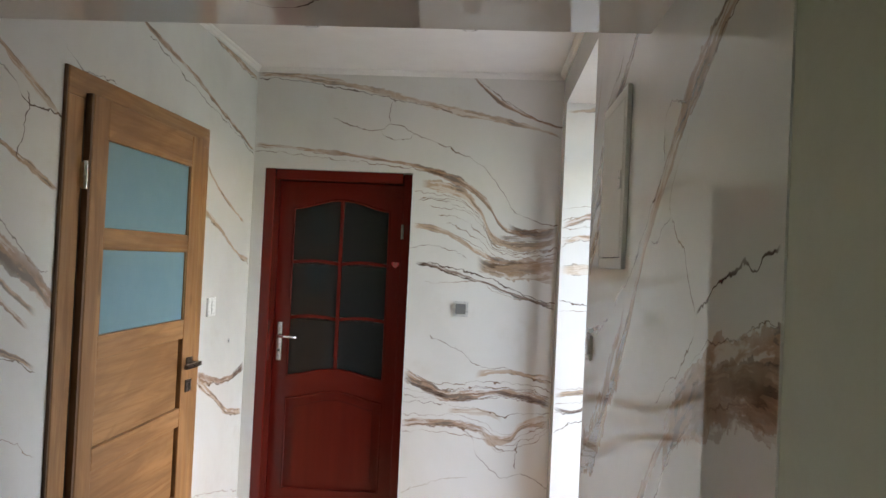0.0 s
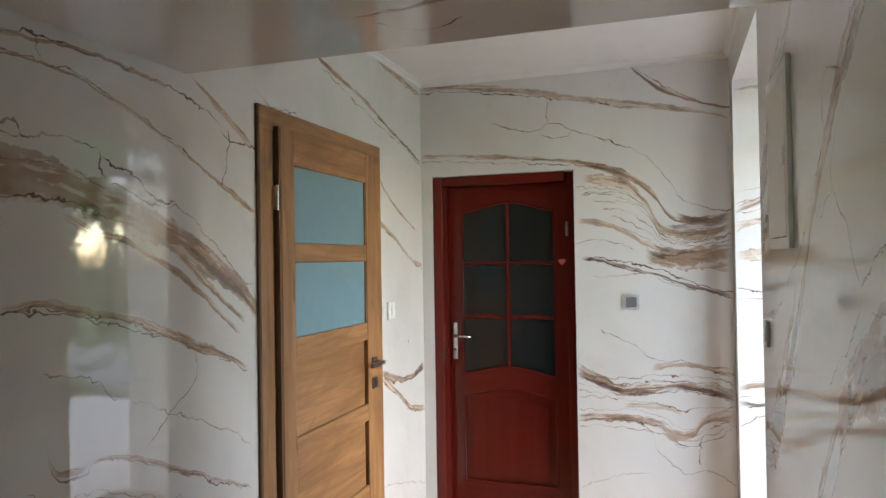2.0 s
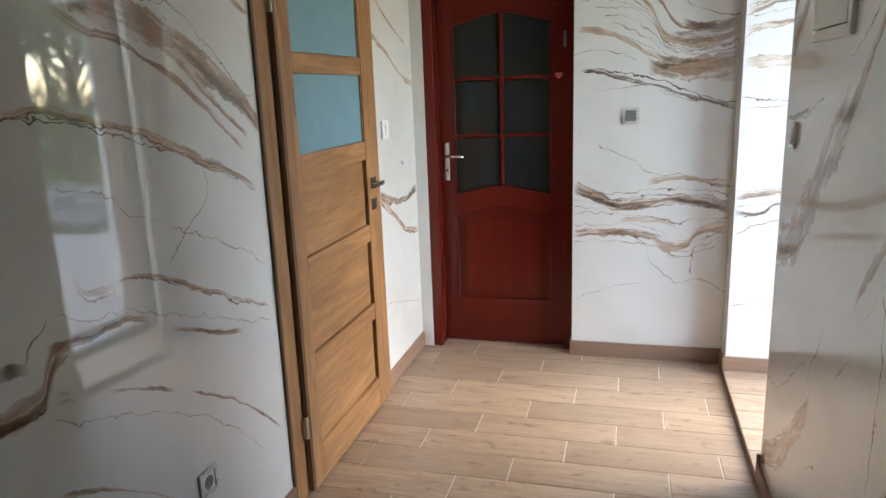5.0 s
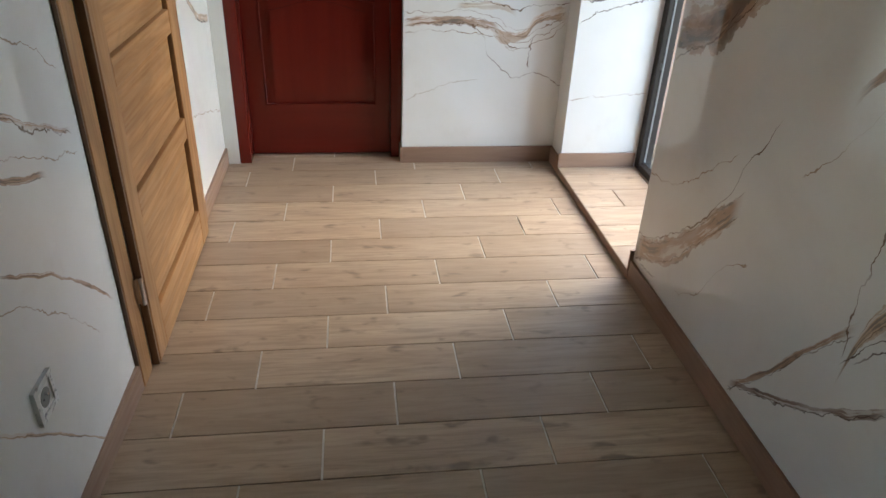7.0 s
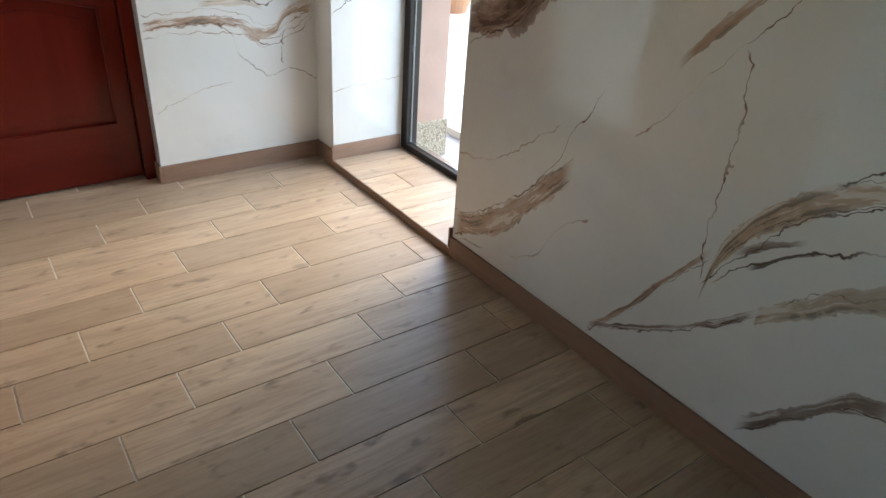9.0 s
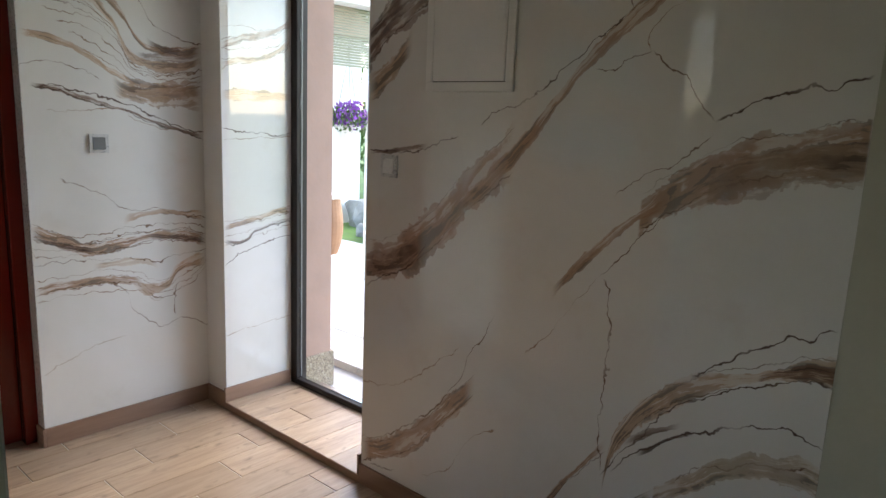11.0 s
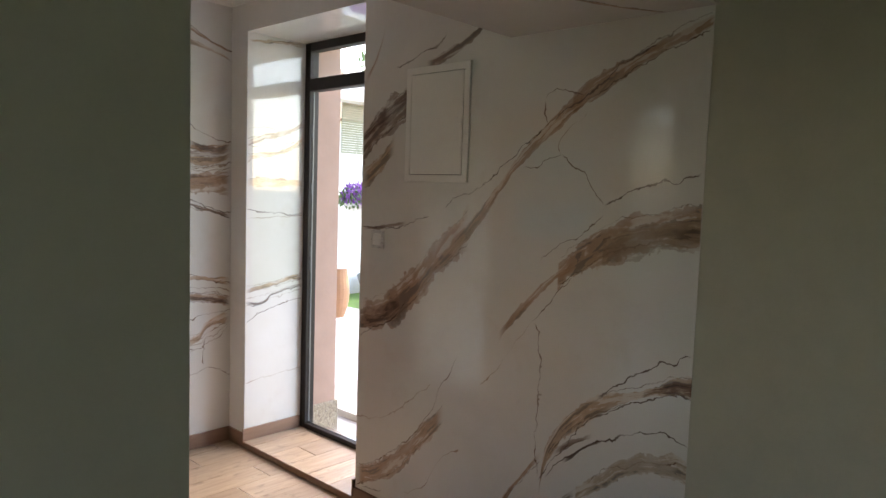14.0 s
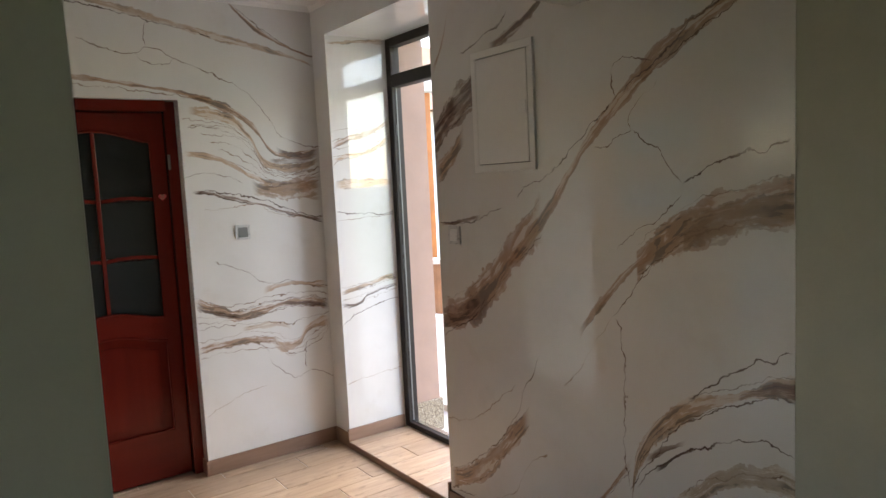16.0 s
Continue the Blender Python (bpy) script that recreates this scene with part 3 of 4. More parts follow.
def timber(name, light, dark, rough=0.35, axis=2, rings=1.0, spread=0.25, pores=0.45, knots=0.75, relief=0.25, shade=0.45):
    """Stained or printed timber, the grain along one axis; each piece is shaded and shifted by its own random number."""
    s = Mat(name, rough)
    r = s.random()
    v = s.moved(s.coords(), s.vec(s.f("MULTIPLY", r, 31.0), s.f("MULTIPLY", r, 17.0), s.f("MULTIPLY", r, 23.0)))
    k = [9.0, 9.0, 9.0]
    k[axis] = 0.9
    g = s.noise(s.scaled(v, tuple(k)), 1.6 * rings, 5, 0.6, 1.1)
    k = [90.0, 90.0, 90.0]
    k[axis] = 3.0
    fine = s.noise(s.scaled(v, tuple(k)), 1.0, 3)
    k = [7.0, 7.0, 7.0]
    k[axis] = 2.6
    knot = s.noise(s.scaled(v, tuple(k)), 1.0, 2, 0.5)
    mid = tuple((a + b) / 2 for a, b in zip(light, dark))
    c = s.ramp(g, (0.32, dark), (0.47, mid), (0.62, light))
    c = s.mix(s.step(fine, 0.5, 0.72, 0.0, pores), c, dark)
    lean = [3.0, 3.0, 3.0]
    lean[axis] = 0.8
    broad = s.noise(s.scaled(s.moved(v, s.vec(0.0, s.f("MULTIPLY", s.axes()[2], 0.5), s.f("MULTIPLY", s.axes()[1], -0.45))), tuple(lean)), 2.2, 3, 0.55, 0.4)
    c = s.mix(s.step(broad, 0.46, 0.6, 0.0, shade), c, tuple(q * 0.95 for q in dark))
    c = s.mix(s.step(knot, 0.68, 0.76, 0.0, knots), c, tuple(q * 0.45 for q in dark))
    c = s.mix(s.f("MULTIPLY", r, spread), c, tuple(q * 0.75 for q in mid))
    s.set("Base Color", c)
    s.set("Roughness", s.step(fine, 0.3, 0.7, rough * 0.85, rough * 1.25))
    s.bump(fine, relief, 0.0006)
    return s.m


OAK = timber("golden_oak_upright", (0.44, 0.228, 0.098), (0.25, 0.115, 0.045), 0.38, 2, spread=0.2)
OAK_X = timber("golden_oak_crosswise", (0.44, 0.228, 0.098), (0.25, 0.115, 0.045), 0.38, 1, spread=0.2)
# darker copy of the oak: the shade on the edge faces is in its colour
OAK_SHADED = timber("shadowed_oak_edge", (0.20, 0.10, 0.05), (0.12, 0.06, 0.03), 0.5, 2)


def lacquer(name, axis):
    """Red-brown lacquered timber: an even colour with a faint long grain under the gloss."""
    s = Mat(name, 0.2, 0.0, 0.3)
    k = [14.0, 14.0, 14.0]
    k[axis] = 0.8
    g = s.noise(s.scaled(s.coords(), tuple(k)), 1.0, 4, 0.6)
    k = [150.0, 150.0, 150.0]
    k[axis] = 5.0
    fine = s.noise(s.scaled(s.coords(), tuple(k)), 1.0, 2)
    c = s.ramp(g, (0.3, (0.105, 0.0100, 0.0066)), (0.7, (0.128, 0.0128, 0.0082)))
    s.set("Base Color", s.mix(s.step(fine, 0.55, 0.8, 0.0, 0.1), c, (0.08, 0.01, 0.007)))
    s.set("Roughness", s.step(s.noise(s.coords(), 6.0, 3), 0.3, 0.7, 0.17, 0.21))
    return s.m


MAHOG, MAHOG_X = lacquer("mahogany_upright", 2), lacquer("mahogany_crosswise", 0)


def wood_tile():
    """Printed timber tiles: soft broad grain, dark knots and patches, each tile its own tone."""
    s = Mat("wood_look_tile", 0.4, 0.0, 1.0)
    r = s.random()
    v = s.moved(s.coords(), s.vec(s.f("MULTIPLY", r, 31.0), s.f("MULTIPLY", r, 57.0), s.f("MULTIPLY", r, 23.0)))
    g = s.noise(s.scaled(v, (1.3, 9.0, 1.0)), 1.3, 4, 0.55, 0.5)
    ring = s.noise(s.scaled(v, (4.5, 55.0, 1.0)), 1.0, 4, 0.65, 0.8)
    fine = s.noise(s.scaled(v, (8.0, 160.0, 1.0)), 1.0, 2)
    patch = s.noise(s.scaled(v, (11.0, 22.0, 1.0)), 1.0, 2, 0.5, 0.3)
    c = s.ramp(g, (0.28, (0.38, 0.262, 0.17)), (0.48, (0.46, 0.325, 0.215)), (0.70, (0.53, 0.395, 0.275)))
    c = s.mix(s.step(ring, 0.40, 0.70, 0.0, 0.5), c, (0.22, 0.14, 0.085))
    c = s.mix(s.step(fine, 0.5, 0.75, 0.0, 0.22), c, (0.20, 0.14, 0.09))
    c = s.mix(s.step(patch, 0.60, 0.76, 0.0, 0.7), c, (0.11, 0.07, 0.045))
    c = s.mix(s.step(r, 0.0, 1.0, 0.0, 0.5), c, (0.23, 0.155, 0.10))
    s.set("Base Color", c)
    s.set("Roughness", s.step(fine, 0.3, 0.7, 0.36, 0.44))
    s.bump(fine, 0.04, 0.0004)
    return s.m


TILE = wood_tile()
SKIRT = timber("brown_skirting_tile", (0.31, 0.19, 0.13), (0.24, 0.138, 0.092), 0.38, 0, spread=0.3)
SKIRT_Y = timber("brown_skirting_tile_lengthwise", (0.31, 0.19, 0.13), (0.24, 0.138, 0.092), 0.38, 1, spread=0.3)


def glassy(name, colour, rough, through):
    s = Mat(name, rough)
    s.set("Base Color", colour)
    s.set("Transmission Weight", through)
    s.set("Roughness", s.step(s.noise(s.coords(), 12, 2), 0.3, 0.7, rough * 0.9, rough * 1.1 + 0.002))
    return s.m


FROST = glassy("blue_frosted_glass", (0.17, 0.30, 0.35), 0.5, 0.1)
DARKGLASS = glassy("tinted_glass", (0.022, 0.024, 0.024), 0.012, 0.1)
CLEAR = glassy("clear_glass", (0.95, 0.97, 0.96), 0.0, 1.0)


def pebbles():
    s = Mat("pebble_dash", 0.9)
    n = s.t.nodes.new("ShaderNodeTexVoronoi")
    s.t.links.new(s.coords(), n.inputs["Vector"])
    n.inputs["Scale"].default_value = 210
    s.set("Base Color", s.ramp(n.outputs["Color"], (0.2, (0.16, 0.12, 0.09)), (0.5, (0.34, 0.27, 0.19)), (0.9, (0.55, 0.48, 0.38))))
    s.bump(n.outputs["Distance"], 0.8, 0.006)
    return s.m


PEBBLE = pebbles()
PAVER = plain("concrete_paver", (0.46, 0.44, 0.41), 0.85, vary=0.15, scale=6, relief=0.002)


# ---- mesh helpers ----
def box(bm, x0, x1, y0, y1, z0, z1, bevel=0.0):
    vs = [bm.verts.new((x, y, z)) for x in (x0, x1) for y in (y0, y1) for z in (z0, z1)]
    fs = [bm.faces.new([vs[i] for i in f]) for f in ((0, 1, 3, 2), (4, 6, 7, 5), (0, 4, 5, 1), (2, 3, 7, 6), (0, 2, 6, 4), (1, 5, 7, 3))]
    if bevel:
        es = {e for f in fs for e in f.edges}
        bmesh.ops.bevel(bm, geom=list(es), offset=bevel, segments=2, profile=0.5, affect="EDGES")
    return bm


def boxed(*args, bevel=0.0):
    return box(bmesh.new(), *args, bevel=bevel)


def prism(outline, axis, a, b, holes=False):
    """An outline in the plane across an axis, drawn out from a to b."""
    bm = bmesh.new()

    def at(p, w):
        q = [p[0], p[1]]
        q.insert(axis, w)
        return q
    lo = [bm.verts.new(at(p, a)) for p in outline]
    hi = [bm.verts.new(at(p, b)) for p in outline]
    bm.faces.new(lo)
    bm.faces.new(list(reversed(hi)))
    n = len(outline)
    for i in range(n):
        bm.faces.new((lo[i], hi[i], hi[(i + 1) % n], lo[(i + 1) % n]))
    bmesh.ops.recalc_face_normals(bm, faces=bm.faces)
    return bm


def tube(bm, a, b, r0, r1=None, seg=16, caps=True):
    a, b = Vector(a), Vector(b)
    m = Matrix.Translation((a + b) / 2) @ (b - a).to_track_quat("Z", "Y").to_matrix().to_4x4()
    bmesh.ops.create_cone(bm, cap_ends=caps, segments=seg, radius1=r0, radius2=r0 if r1 is None else r1, depth=(b - a).length, matrix=m)
    return bm


def link(name, bm, material, smooth=False):
    me = bpy.data.meshes.new(name)
    bmesh.ops.recalc_face_normals(bm, faces=bm.faces)
    bm.to_mesh(me)
    bm.free()
    me.materials.append(material)
    if smooth:
        for p in me.polygons:
            p.use_smooth = True
    return new(name, me)


def part(name, bm, material, parent, label="", smooth=False):
    ob = link(name, bm, material, smooth)
    ob.parent = parent
    ob.matrix_parent_inverse = parent.matrix_world.inverted()
    if label:
        ob["label"] = label
    return ob


def thing(name, at, label, category, group=""):
    ob = new(name)
    ob.empty_display_size = 0.1
    ob.matrix_world = pose(*at)
    bpy.context.view_layer.update()
    return tagged(ob, label, category, group)


def structure(name, bm, material, label, category):
    return tagged(link(name, bm, material), label, category, kind="structure")


def painted(name, blocks, painting, us, vs, label, category):
    """A wall of blocks, cut into fields at us along it and vs across it, each field with its own part of the painting."""
    me = bpy.data.meshes.new(name)
    bm = bmesh.new()
    slots = {}
    al, up = painting.along, painting.upward
    for b in blocks:
        lim = [[b[0], b[1]], [b[2], b[3]], [b[4], b[5]]]
        cu = [lim[al][0]] + [c for c in us if lim[al][0] < c < lim[al][1]] + [lim[al][1]]
        cv = [lim[up][0]] + [c for c in vs if lim[up][0] < c < lim[up][1]] + [lim[up][1]]
        for u0, u1 in zip(cu, cu[1:]):
            for v0, v1 in zip(cv, cv[1:]):
                key = (sum(c <= u0 + 1e-6 for c in us), sum(c <= v0 + 1e-6 for c in vs))
                if key not in slots:
                    ends_u, ends_v = [-9, *us, 9], [-9, *vs, 9]
                    me.materials.append(painting.field(ends_u[key[0]], ends_u[key[0] + 1], ends_v[key[1]], ends_v[key[1] + 1]))
                    slots[key] = len(slots)
                d = [list(q) for q in lim]
                d[al], d[up] = [u0, u1], [v0, v1]
                n = len(bm.faces)
                box(bm, *d[0], *d[1], *d[2])
                bm.faces.ensure_lookup_table()
                for f in bm.faces[n:]:
                    f.material_index = slots[key]
    bmesh.ops.recalc_face_normals(bm, faces=bm.faces)
    bm.to_mesh(me)
    bm.free()
    return tagged(new(name, me), label, category, kind="structure")


# ---- setting: walls, beam, ceiling ----
west = painted("wall_west", [(XL - 0.14, XL, YN, 2.155, 0, ZC), (XL - 0.14, XL, 3.125, YF + 0.3, 0, ZC), (XL - 0.14, XL, 2.155, 3.125, 2.10, ZC)],
        M_LEFT, [1.5, 2.15], [0.85, 1.4, 1.88], "cream stucco wall with painted brown marble veins", "wall")
for v in west.data.vertices:      # the free end stands a little back
    if v.co.y < YN + 0.01:
        v.co.x, v.co.y = v.co.x - 0.027, YN - 0.008
painted("wall_north", [(XL, -1.165, YF, YF + 0.3, 0, ZC), (-0.345, XR, YF, YF + 0.3, 0, ZC), (-1.165, -0.345, YF, YF + 0.3, 2.06, ZC)],
        M_FAR, [-0.345, 0.06], [0.8, 1.25, 1.7, 2.06], "cream stucco end wall with swirling brown marble veins", "wall")
painted("wall_east", [(XR, XR + 0.40, YN, NY0, 0, ZC), (XR, XR + 0.40, NY0, NY1, NZ, ZC)],
        M_RIGHT, [1.4, 1.95], [0.55, 1.15, 1.75], "waxed cream stucco wall with diagonal brown marble veins", "wall")
painted("wall_niche", [(XR, XR + 0.40, NY1, YF + 0.3, 0, ZC)], M_JAMB, [], [1.2], "cream veined stucco return beside the entrance", "wall")
structure("wall_east_room", boxed(XR + 0.003, XR + 0.40, -3.2, YN, 0, ZC), CREAM, "plain olive beige painted wall", "wall")
structure("wall_partition", boxed(-4.4, XL - 0.14, YN, YN + 0.14, 0, ZC), OLIVE, "plain olive painted partition wall", "wall")
structure("wall_end", boxed(-4.4, XL - 0.029, YN - 0.012, YN - 0.0085, 0, ZC), OLIVE, "smooth olive paint on the partition", "wall")
structure("wall_south", boxed(-4.4, XR + 0.4, -3.34, -3.2, 0, ZC), OLIVE, "plain olive painted wall", "wall")
# unseen wall; its opening is added to let sky light into the room
bm = boxed(-4.54, -4.4, -3.34, -2.4, 0, ZC)
box(bm, -4.54, -4.4, -1.2, YN + 0.14, 0, ZC)
box(bm, -4.54, -4.4, -2.4, -1.2, 0, 0.9)
box(bm, -4.54, -4.4, -2.4, -1.2, 2.2, ZC)
structure("wall_room_west", bm, OLIVE, "unseen olive painted wall with an opening added to light the room", "wall")
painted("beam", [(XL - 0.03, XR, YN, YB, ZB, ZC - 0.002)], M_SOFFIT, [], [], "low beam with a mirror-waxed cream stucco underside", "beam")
structure("beam_face", boxed(XL - 0.028, XR + 0.003, YN - 0.012, YN - 0.0005, ZB, ZC - 0.002), OLIVE, "olive painted face of the beam", "beam")
structure("ceiling", boxed(-4.54, XR + 0.4, -3.34, YF + 0.3, ZC, ZC + 0.2), CEIL, "white painted ceiling", "ceiling")
# cove along the hall's ceiling
cove = [(0, 0), (0.026, 0), (0.022, -0.006), (0.012, -0.012), (0.006, -0.022), (0, -0.026)]
structure("trim_1", prism([(XL + a, ZC - 0.001 + b) for a, b in cove], 1, YB, YF), CEIL, "slim white ceiling cove", "cove")
structure("trim_2", prism([(YF - a, ZC - 0.001 + b) for a, b in cove], 0, XL, XR), CEIL, "slim white ceiling cove", "cove")
structure("trim_3", prism([(XR - a, ZC - 0.001 + b) for a, b in cove], 1, YB, YF), CEIL, "slim white ceiling cove", "cove")

# closed dark boxes, unseen, added behind the two inner doors
bm = boxed(XL - 0.9, XL - 0.86, 1.9, 3.5, 0, ZC)
box(bm, XL - 0.86, XL - 0.14, 1.86, 1.9, 0, ZC)
box(bm, XL - 0.86, XL - 0.14, 3.5, 3.54, 0, ZC)
structure("wall_store", bm, VOID, "unseen dark walls added behind the oak door", "wall")
bm = boxed(-1.5, 0.1, YF + 1.2, YF + 1.25, 0, ZC)
box(bm, -1.55, -1.5, YF + 0.3, YF + 1.25, 0, ZC)
box(bm, 0.1, 0.15, YF + 0.3, YF + 1.25, 0, ZC)
box(bm, -1.5, 0.1, YF + 0.3, YF + 1.2, ZC - 0.05, ZC)
structure("wall_back_hall", bm, VOID, "unseen dark walls added behind the glazed door", "wall")

# ---- floor bed ----
bm = boxed(-4.54, XR + 0.4, -3.34, YF + 1.25, -0.2, -0.004)
floor = structure("floor", bm, GROUT, "pale grout bed under wood-look tiles", "floor")
step = structure("niche_step", boxed(XR - 0.012, NX + 0.02, NY0, NY1, -0.003, NF - 0.004), SKIRT_Y, "low tiled step into the entrance niche", "step")

# ---- skirting ----
SH, ST = 0.086, 0.012


def skirting(k, *dims, along=0):
    structure("baseboard_%d" % k, boxed(*dims, bevel=0.002), SKIRT if along == 0 else SKIRT_Y, "reddish brown tile skirting", "skirting")


skirting(1, -0.345, XR, YF - ST, YF, 0, SH)
skirting(2, -0.345 - ST, -0.345, YF - ST, YF + 0.07, 0, SH, along=1)
skirting(3, XR - ST, XR, NY1 - 0.001, YF - ST, 0, SH, along=1)
skirting(4, XR - ST, XR, YN, NY0 - 0.002, 0, SH, along=1)
skirting(5, XL, XL + ST, 3.17, YF, 0, SH, along=1)
skirting(6, XL, XL + ST, YN - 0.006, 2.108, 0, SH, along=1)
for v in bpy.data.objects["baseboard_6"].data.vertices:
    if v.co.y < YN + 0.1:
        v.co.x -= 0.027
skirting(7, XR - ST - 0.002, NX - 0.01, NY1 - ST, NY1, NF, NF + 0.075)
skirting(8, XR - ST - 0.002, NX - 0.01, NY0, NY0 + ST, NF, NF + 0.09)
skirting(9, -4.4, XL - 0.03, YN - 0.0125 - ST, YN - 0.0125, 0, SH)
skirting(10, XR + 0.003 - ST, XR + 0.003, -3.2, YN - 0.002, 0, SH, along=1)

# ---- entrance frame, standing open ----
ent = thing("entrance_frame", (NX + 0.03, (NY0 + NY1) / 2, NF), "dark brown entrance door frame with a glazed transom, standing open", "door frame")
FX0, FX1 = NX - 0.002, NX + 0.066
part("jamb", boxed(FX0, FX1, NY1 - 0.052, NY1, NF, NZ, bevel=0.004), FRAME, ent)
part("jamb", boxed(FX0, FX1, NY0, NY0 + 0.052, NF, NZ, bevel=0.004), FRAME, ent)
part("head", boxed(FX0, FX1, NY0 + 0.053, NY1 - 0.053, NZ - 0.05, NZ, bevel=0.004), FRAME, ent)
part("transom_bar", boxed(FX0 - 0.004, FX1, NY0 + 0.053, NY1 - 0.053, 2.142, 2.216, bevel=0.006), FRAME, ent)
part("threshold", boxed(FX0, FX1, NY0 + 0.053, NY1 - 0.053, NF, NF + 0.032, bevel=0.004), FRAME, ent)
part("threshold_strip", boxed(FX0 + 0.03, FX1 - 0.006, NY0 + 0.054, NY1 - 0.054, NF + 0.033, NF + 0.036), CHROME, ent, "bare aluminium strip")
part("pane", boxed(FX0 + 0.03, FX0 + 0.036, NY0 + 0.05, NY1 - 0.05, 2.21, NZ - 0.045), CLEAR, ent).visible_shadow = False
part("seal", boxed(FX0 + 0.026, FX0 + 0.034, NY1 - 0.056, NY1 - 0.052, NF + 0.04, 2.14), GREY, ent, "silvery edge strip")
for z in (1.04, 1.13, 1.52, 1.86, 0.55):
    part("strike_plate", boxed(FX0 + 0.014, FX0 + 0.024, NY1 - 0.056, NY1 - 0.0515, z, z + (0.06 if z > 1 else 0.03)), BLACK, ent, "black lock plate")

# ---- outside wall beside the door ----
structure("wall_outer", boxed(NX + 0.066, 1.11, NY1 - 0.02, 4.4, 0.16, 3.0), PINK, "pink beige rendered outer wall", "wall")
structure("wall_plinth", boxed(NX + 0.066, 1.125, NY1 - 0.035, 4.4, -0.05, 0.16), PEBBLE, "brown pebble-dash plinth", "wall")
structure("wall_outer_front", boxed(XR + 0.40, 1.11, -3.3, NY0 + 0.02, -0.05, 3.0), PINK, "pink beige rendered outer wall", "wall")
structure("wall_lintel", boxed(NX + 0.066, 1.11, NY0, NY1, 2.48, 3.0), PINK, "pink beige rendered lintel", "wall")
structure("roof_slab", boxed(-4.6, 1.13, -3.4, 4.5, 3.0, 3.15), WHITEWALL, "white eaves slab", "roof")

# ---- oak door ----
OY0, OY1, OZ = 2.109, 3.168, 2.145
door = thing("door_1", (XL, (OY0 + OY1) / 2, 0), "golden oak door with two frosted glass panes, slightly ajar in its casing", "door")
door["kind"] = "structure"
CW, CT = 0.086, 0.014
part("casing", boxed(XL, XL + CT, OY0, OY0 + CW, 0, OZ - CW, bevel=0.003), OAK, door)
part("casing", boxed(XL, XL + CT, OY1 - CW, OY1, 0, OZ - CW, bevel=0.003), OAK, door)
part("casing_head", boxed(XL, XL + CT, OY0, OY1, OZ - CW, OZ, bevel=0.003), OAK_X, door)
# the casing's side face, with its shade painted in
part("casing_edge", boxed(XL, XL + CT - 0.003, OY0 - 0.006, OY0 - 0.0005, 0, OZ), OAK_SHADED, door, "edge of the casing, its shade put into the colour")
part("jamb", boxed(XL - 0.14, XL - 0.0005, OY0 + 0.046, OY0 + 0.07, 0, OZ - 0.045), OAK, door)
part("jamb", boxed(XL - 0.14, XL - 0.0005, OY1 - 0.07, OY1 - 0.043, 0, OZ - 0.045), OAK, door)
part("head", boxed(XL - 0.14, XL - 0.0005, OY0 + 0.071, OY1 - 0.071, OZ - 0.07, OZ - 0.045), OAK_X, door)
LX0, LX1 = XL + 0.015, XL + 0.038
LY0, LY1, LZ0, LZ1 = 2.210, 3.055, 0.012, 2.078
GY0, GY1 = 2.300, 2.945
part("stile", boxed(LX0, LX1, LY0 + 0.002, GY0, LZ0, LZ1, bevel=0.003), OAK, door)
part("stile", boxed(LX0, LX1, GY1, LY1, LZ0, LZ1, bevel=0.003), OAK, door)
# the leaf's hinge-side face, darkened by colour for the rebate's shade
part("leaf_edge", boxed(LX0 - 0.001, LX1 - 0.003, LY0 - 0.010, LY0 + 0.001, LZ0, LZ1), OAK_SHADED, door, "rebated edge of the leaf, coloured dark for its shade")
for z0, z1 in ((1.945, LZ1), (1.578, 1.652), (1.210, 1.292), (0.836, 0.914), (0.460, 0.538), (LZ0, 0.162)):
    part("rail", boxed(LX0, LX1 - 0.001, GY0 + 0.0005, GY1 - 0.0005, z0, z1, bevel=0.003), OAK_X, door)
for z0, z1 in ((1.653, 1.944), (1.293, 1.577)):
    part("glass_pane", boxed(LX0 + 0.004, LX0 + 0.012, GY0, GY1, z0, z1), FROST, door, "bluish frosted glass pane")
    for y in (GY0 + 0.003, GY1 - 0.009):
        part("glazing_bead", boxed(LX0 + 0.012, LX1 - 0.004, y, y + 0.006, z0, z1), OAK, door)
for i in range(3):
    z0 = 0.1625 + i * 0.3755
    bm = boxed(LX0 + 0.002, LX1 - 0.014, GY0 + 0.004, GY1 - 0.012, z0 + 0.0005, z0 + 0.2965)
    for v in bm.verts:
        if v.co.x > LX0 + 0.01 and v.co.z < z0 + 0.15:
            v.co.x += 0.006
    bmesh.ops.bevel(bm, geom=bm.edges[:], offset=0.003, segments=2, affect="EDGES")
    part("panel", bm, OAK_X, door)
for z in (1.815, 0.285):
    bm = tube(bmesh.new(), (LX1 - 0.008, LY0 - 0.020, z - 0.045), (LX1 - 0.008, LY0 - 0.020, z + 0.045), 0.0085)
    box(bm, LX0, LX1 - 0.004, LY0 - 0.026, LY0 - 0.012, z - 0.04, z + 0.04)
    part("hinge", bm, CHROME, door, "bright steel hinge", smooth=False)
HY = 3.006
part("rosette", boxed(LX1, LX1 + 0.008, HY - 0.026, HY + 0.026, 1.072, 1.124, bevel=0.002), STEEL, door, "square dark steel rosette")
bm = tube(bmesh.new(), (LX1 + 0.006, HY, 1.098), (LX1 + 0.052, HY, 1.098), 0.009)
box(bm, LX1 + 0.040, LX1 + 0.056, HY - 0.125, HY + 0.012, 1.090, 1.108)
part("handle", bm, STEEL, door, "dark steel lever handle")
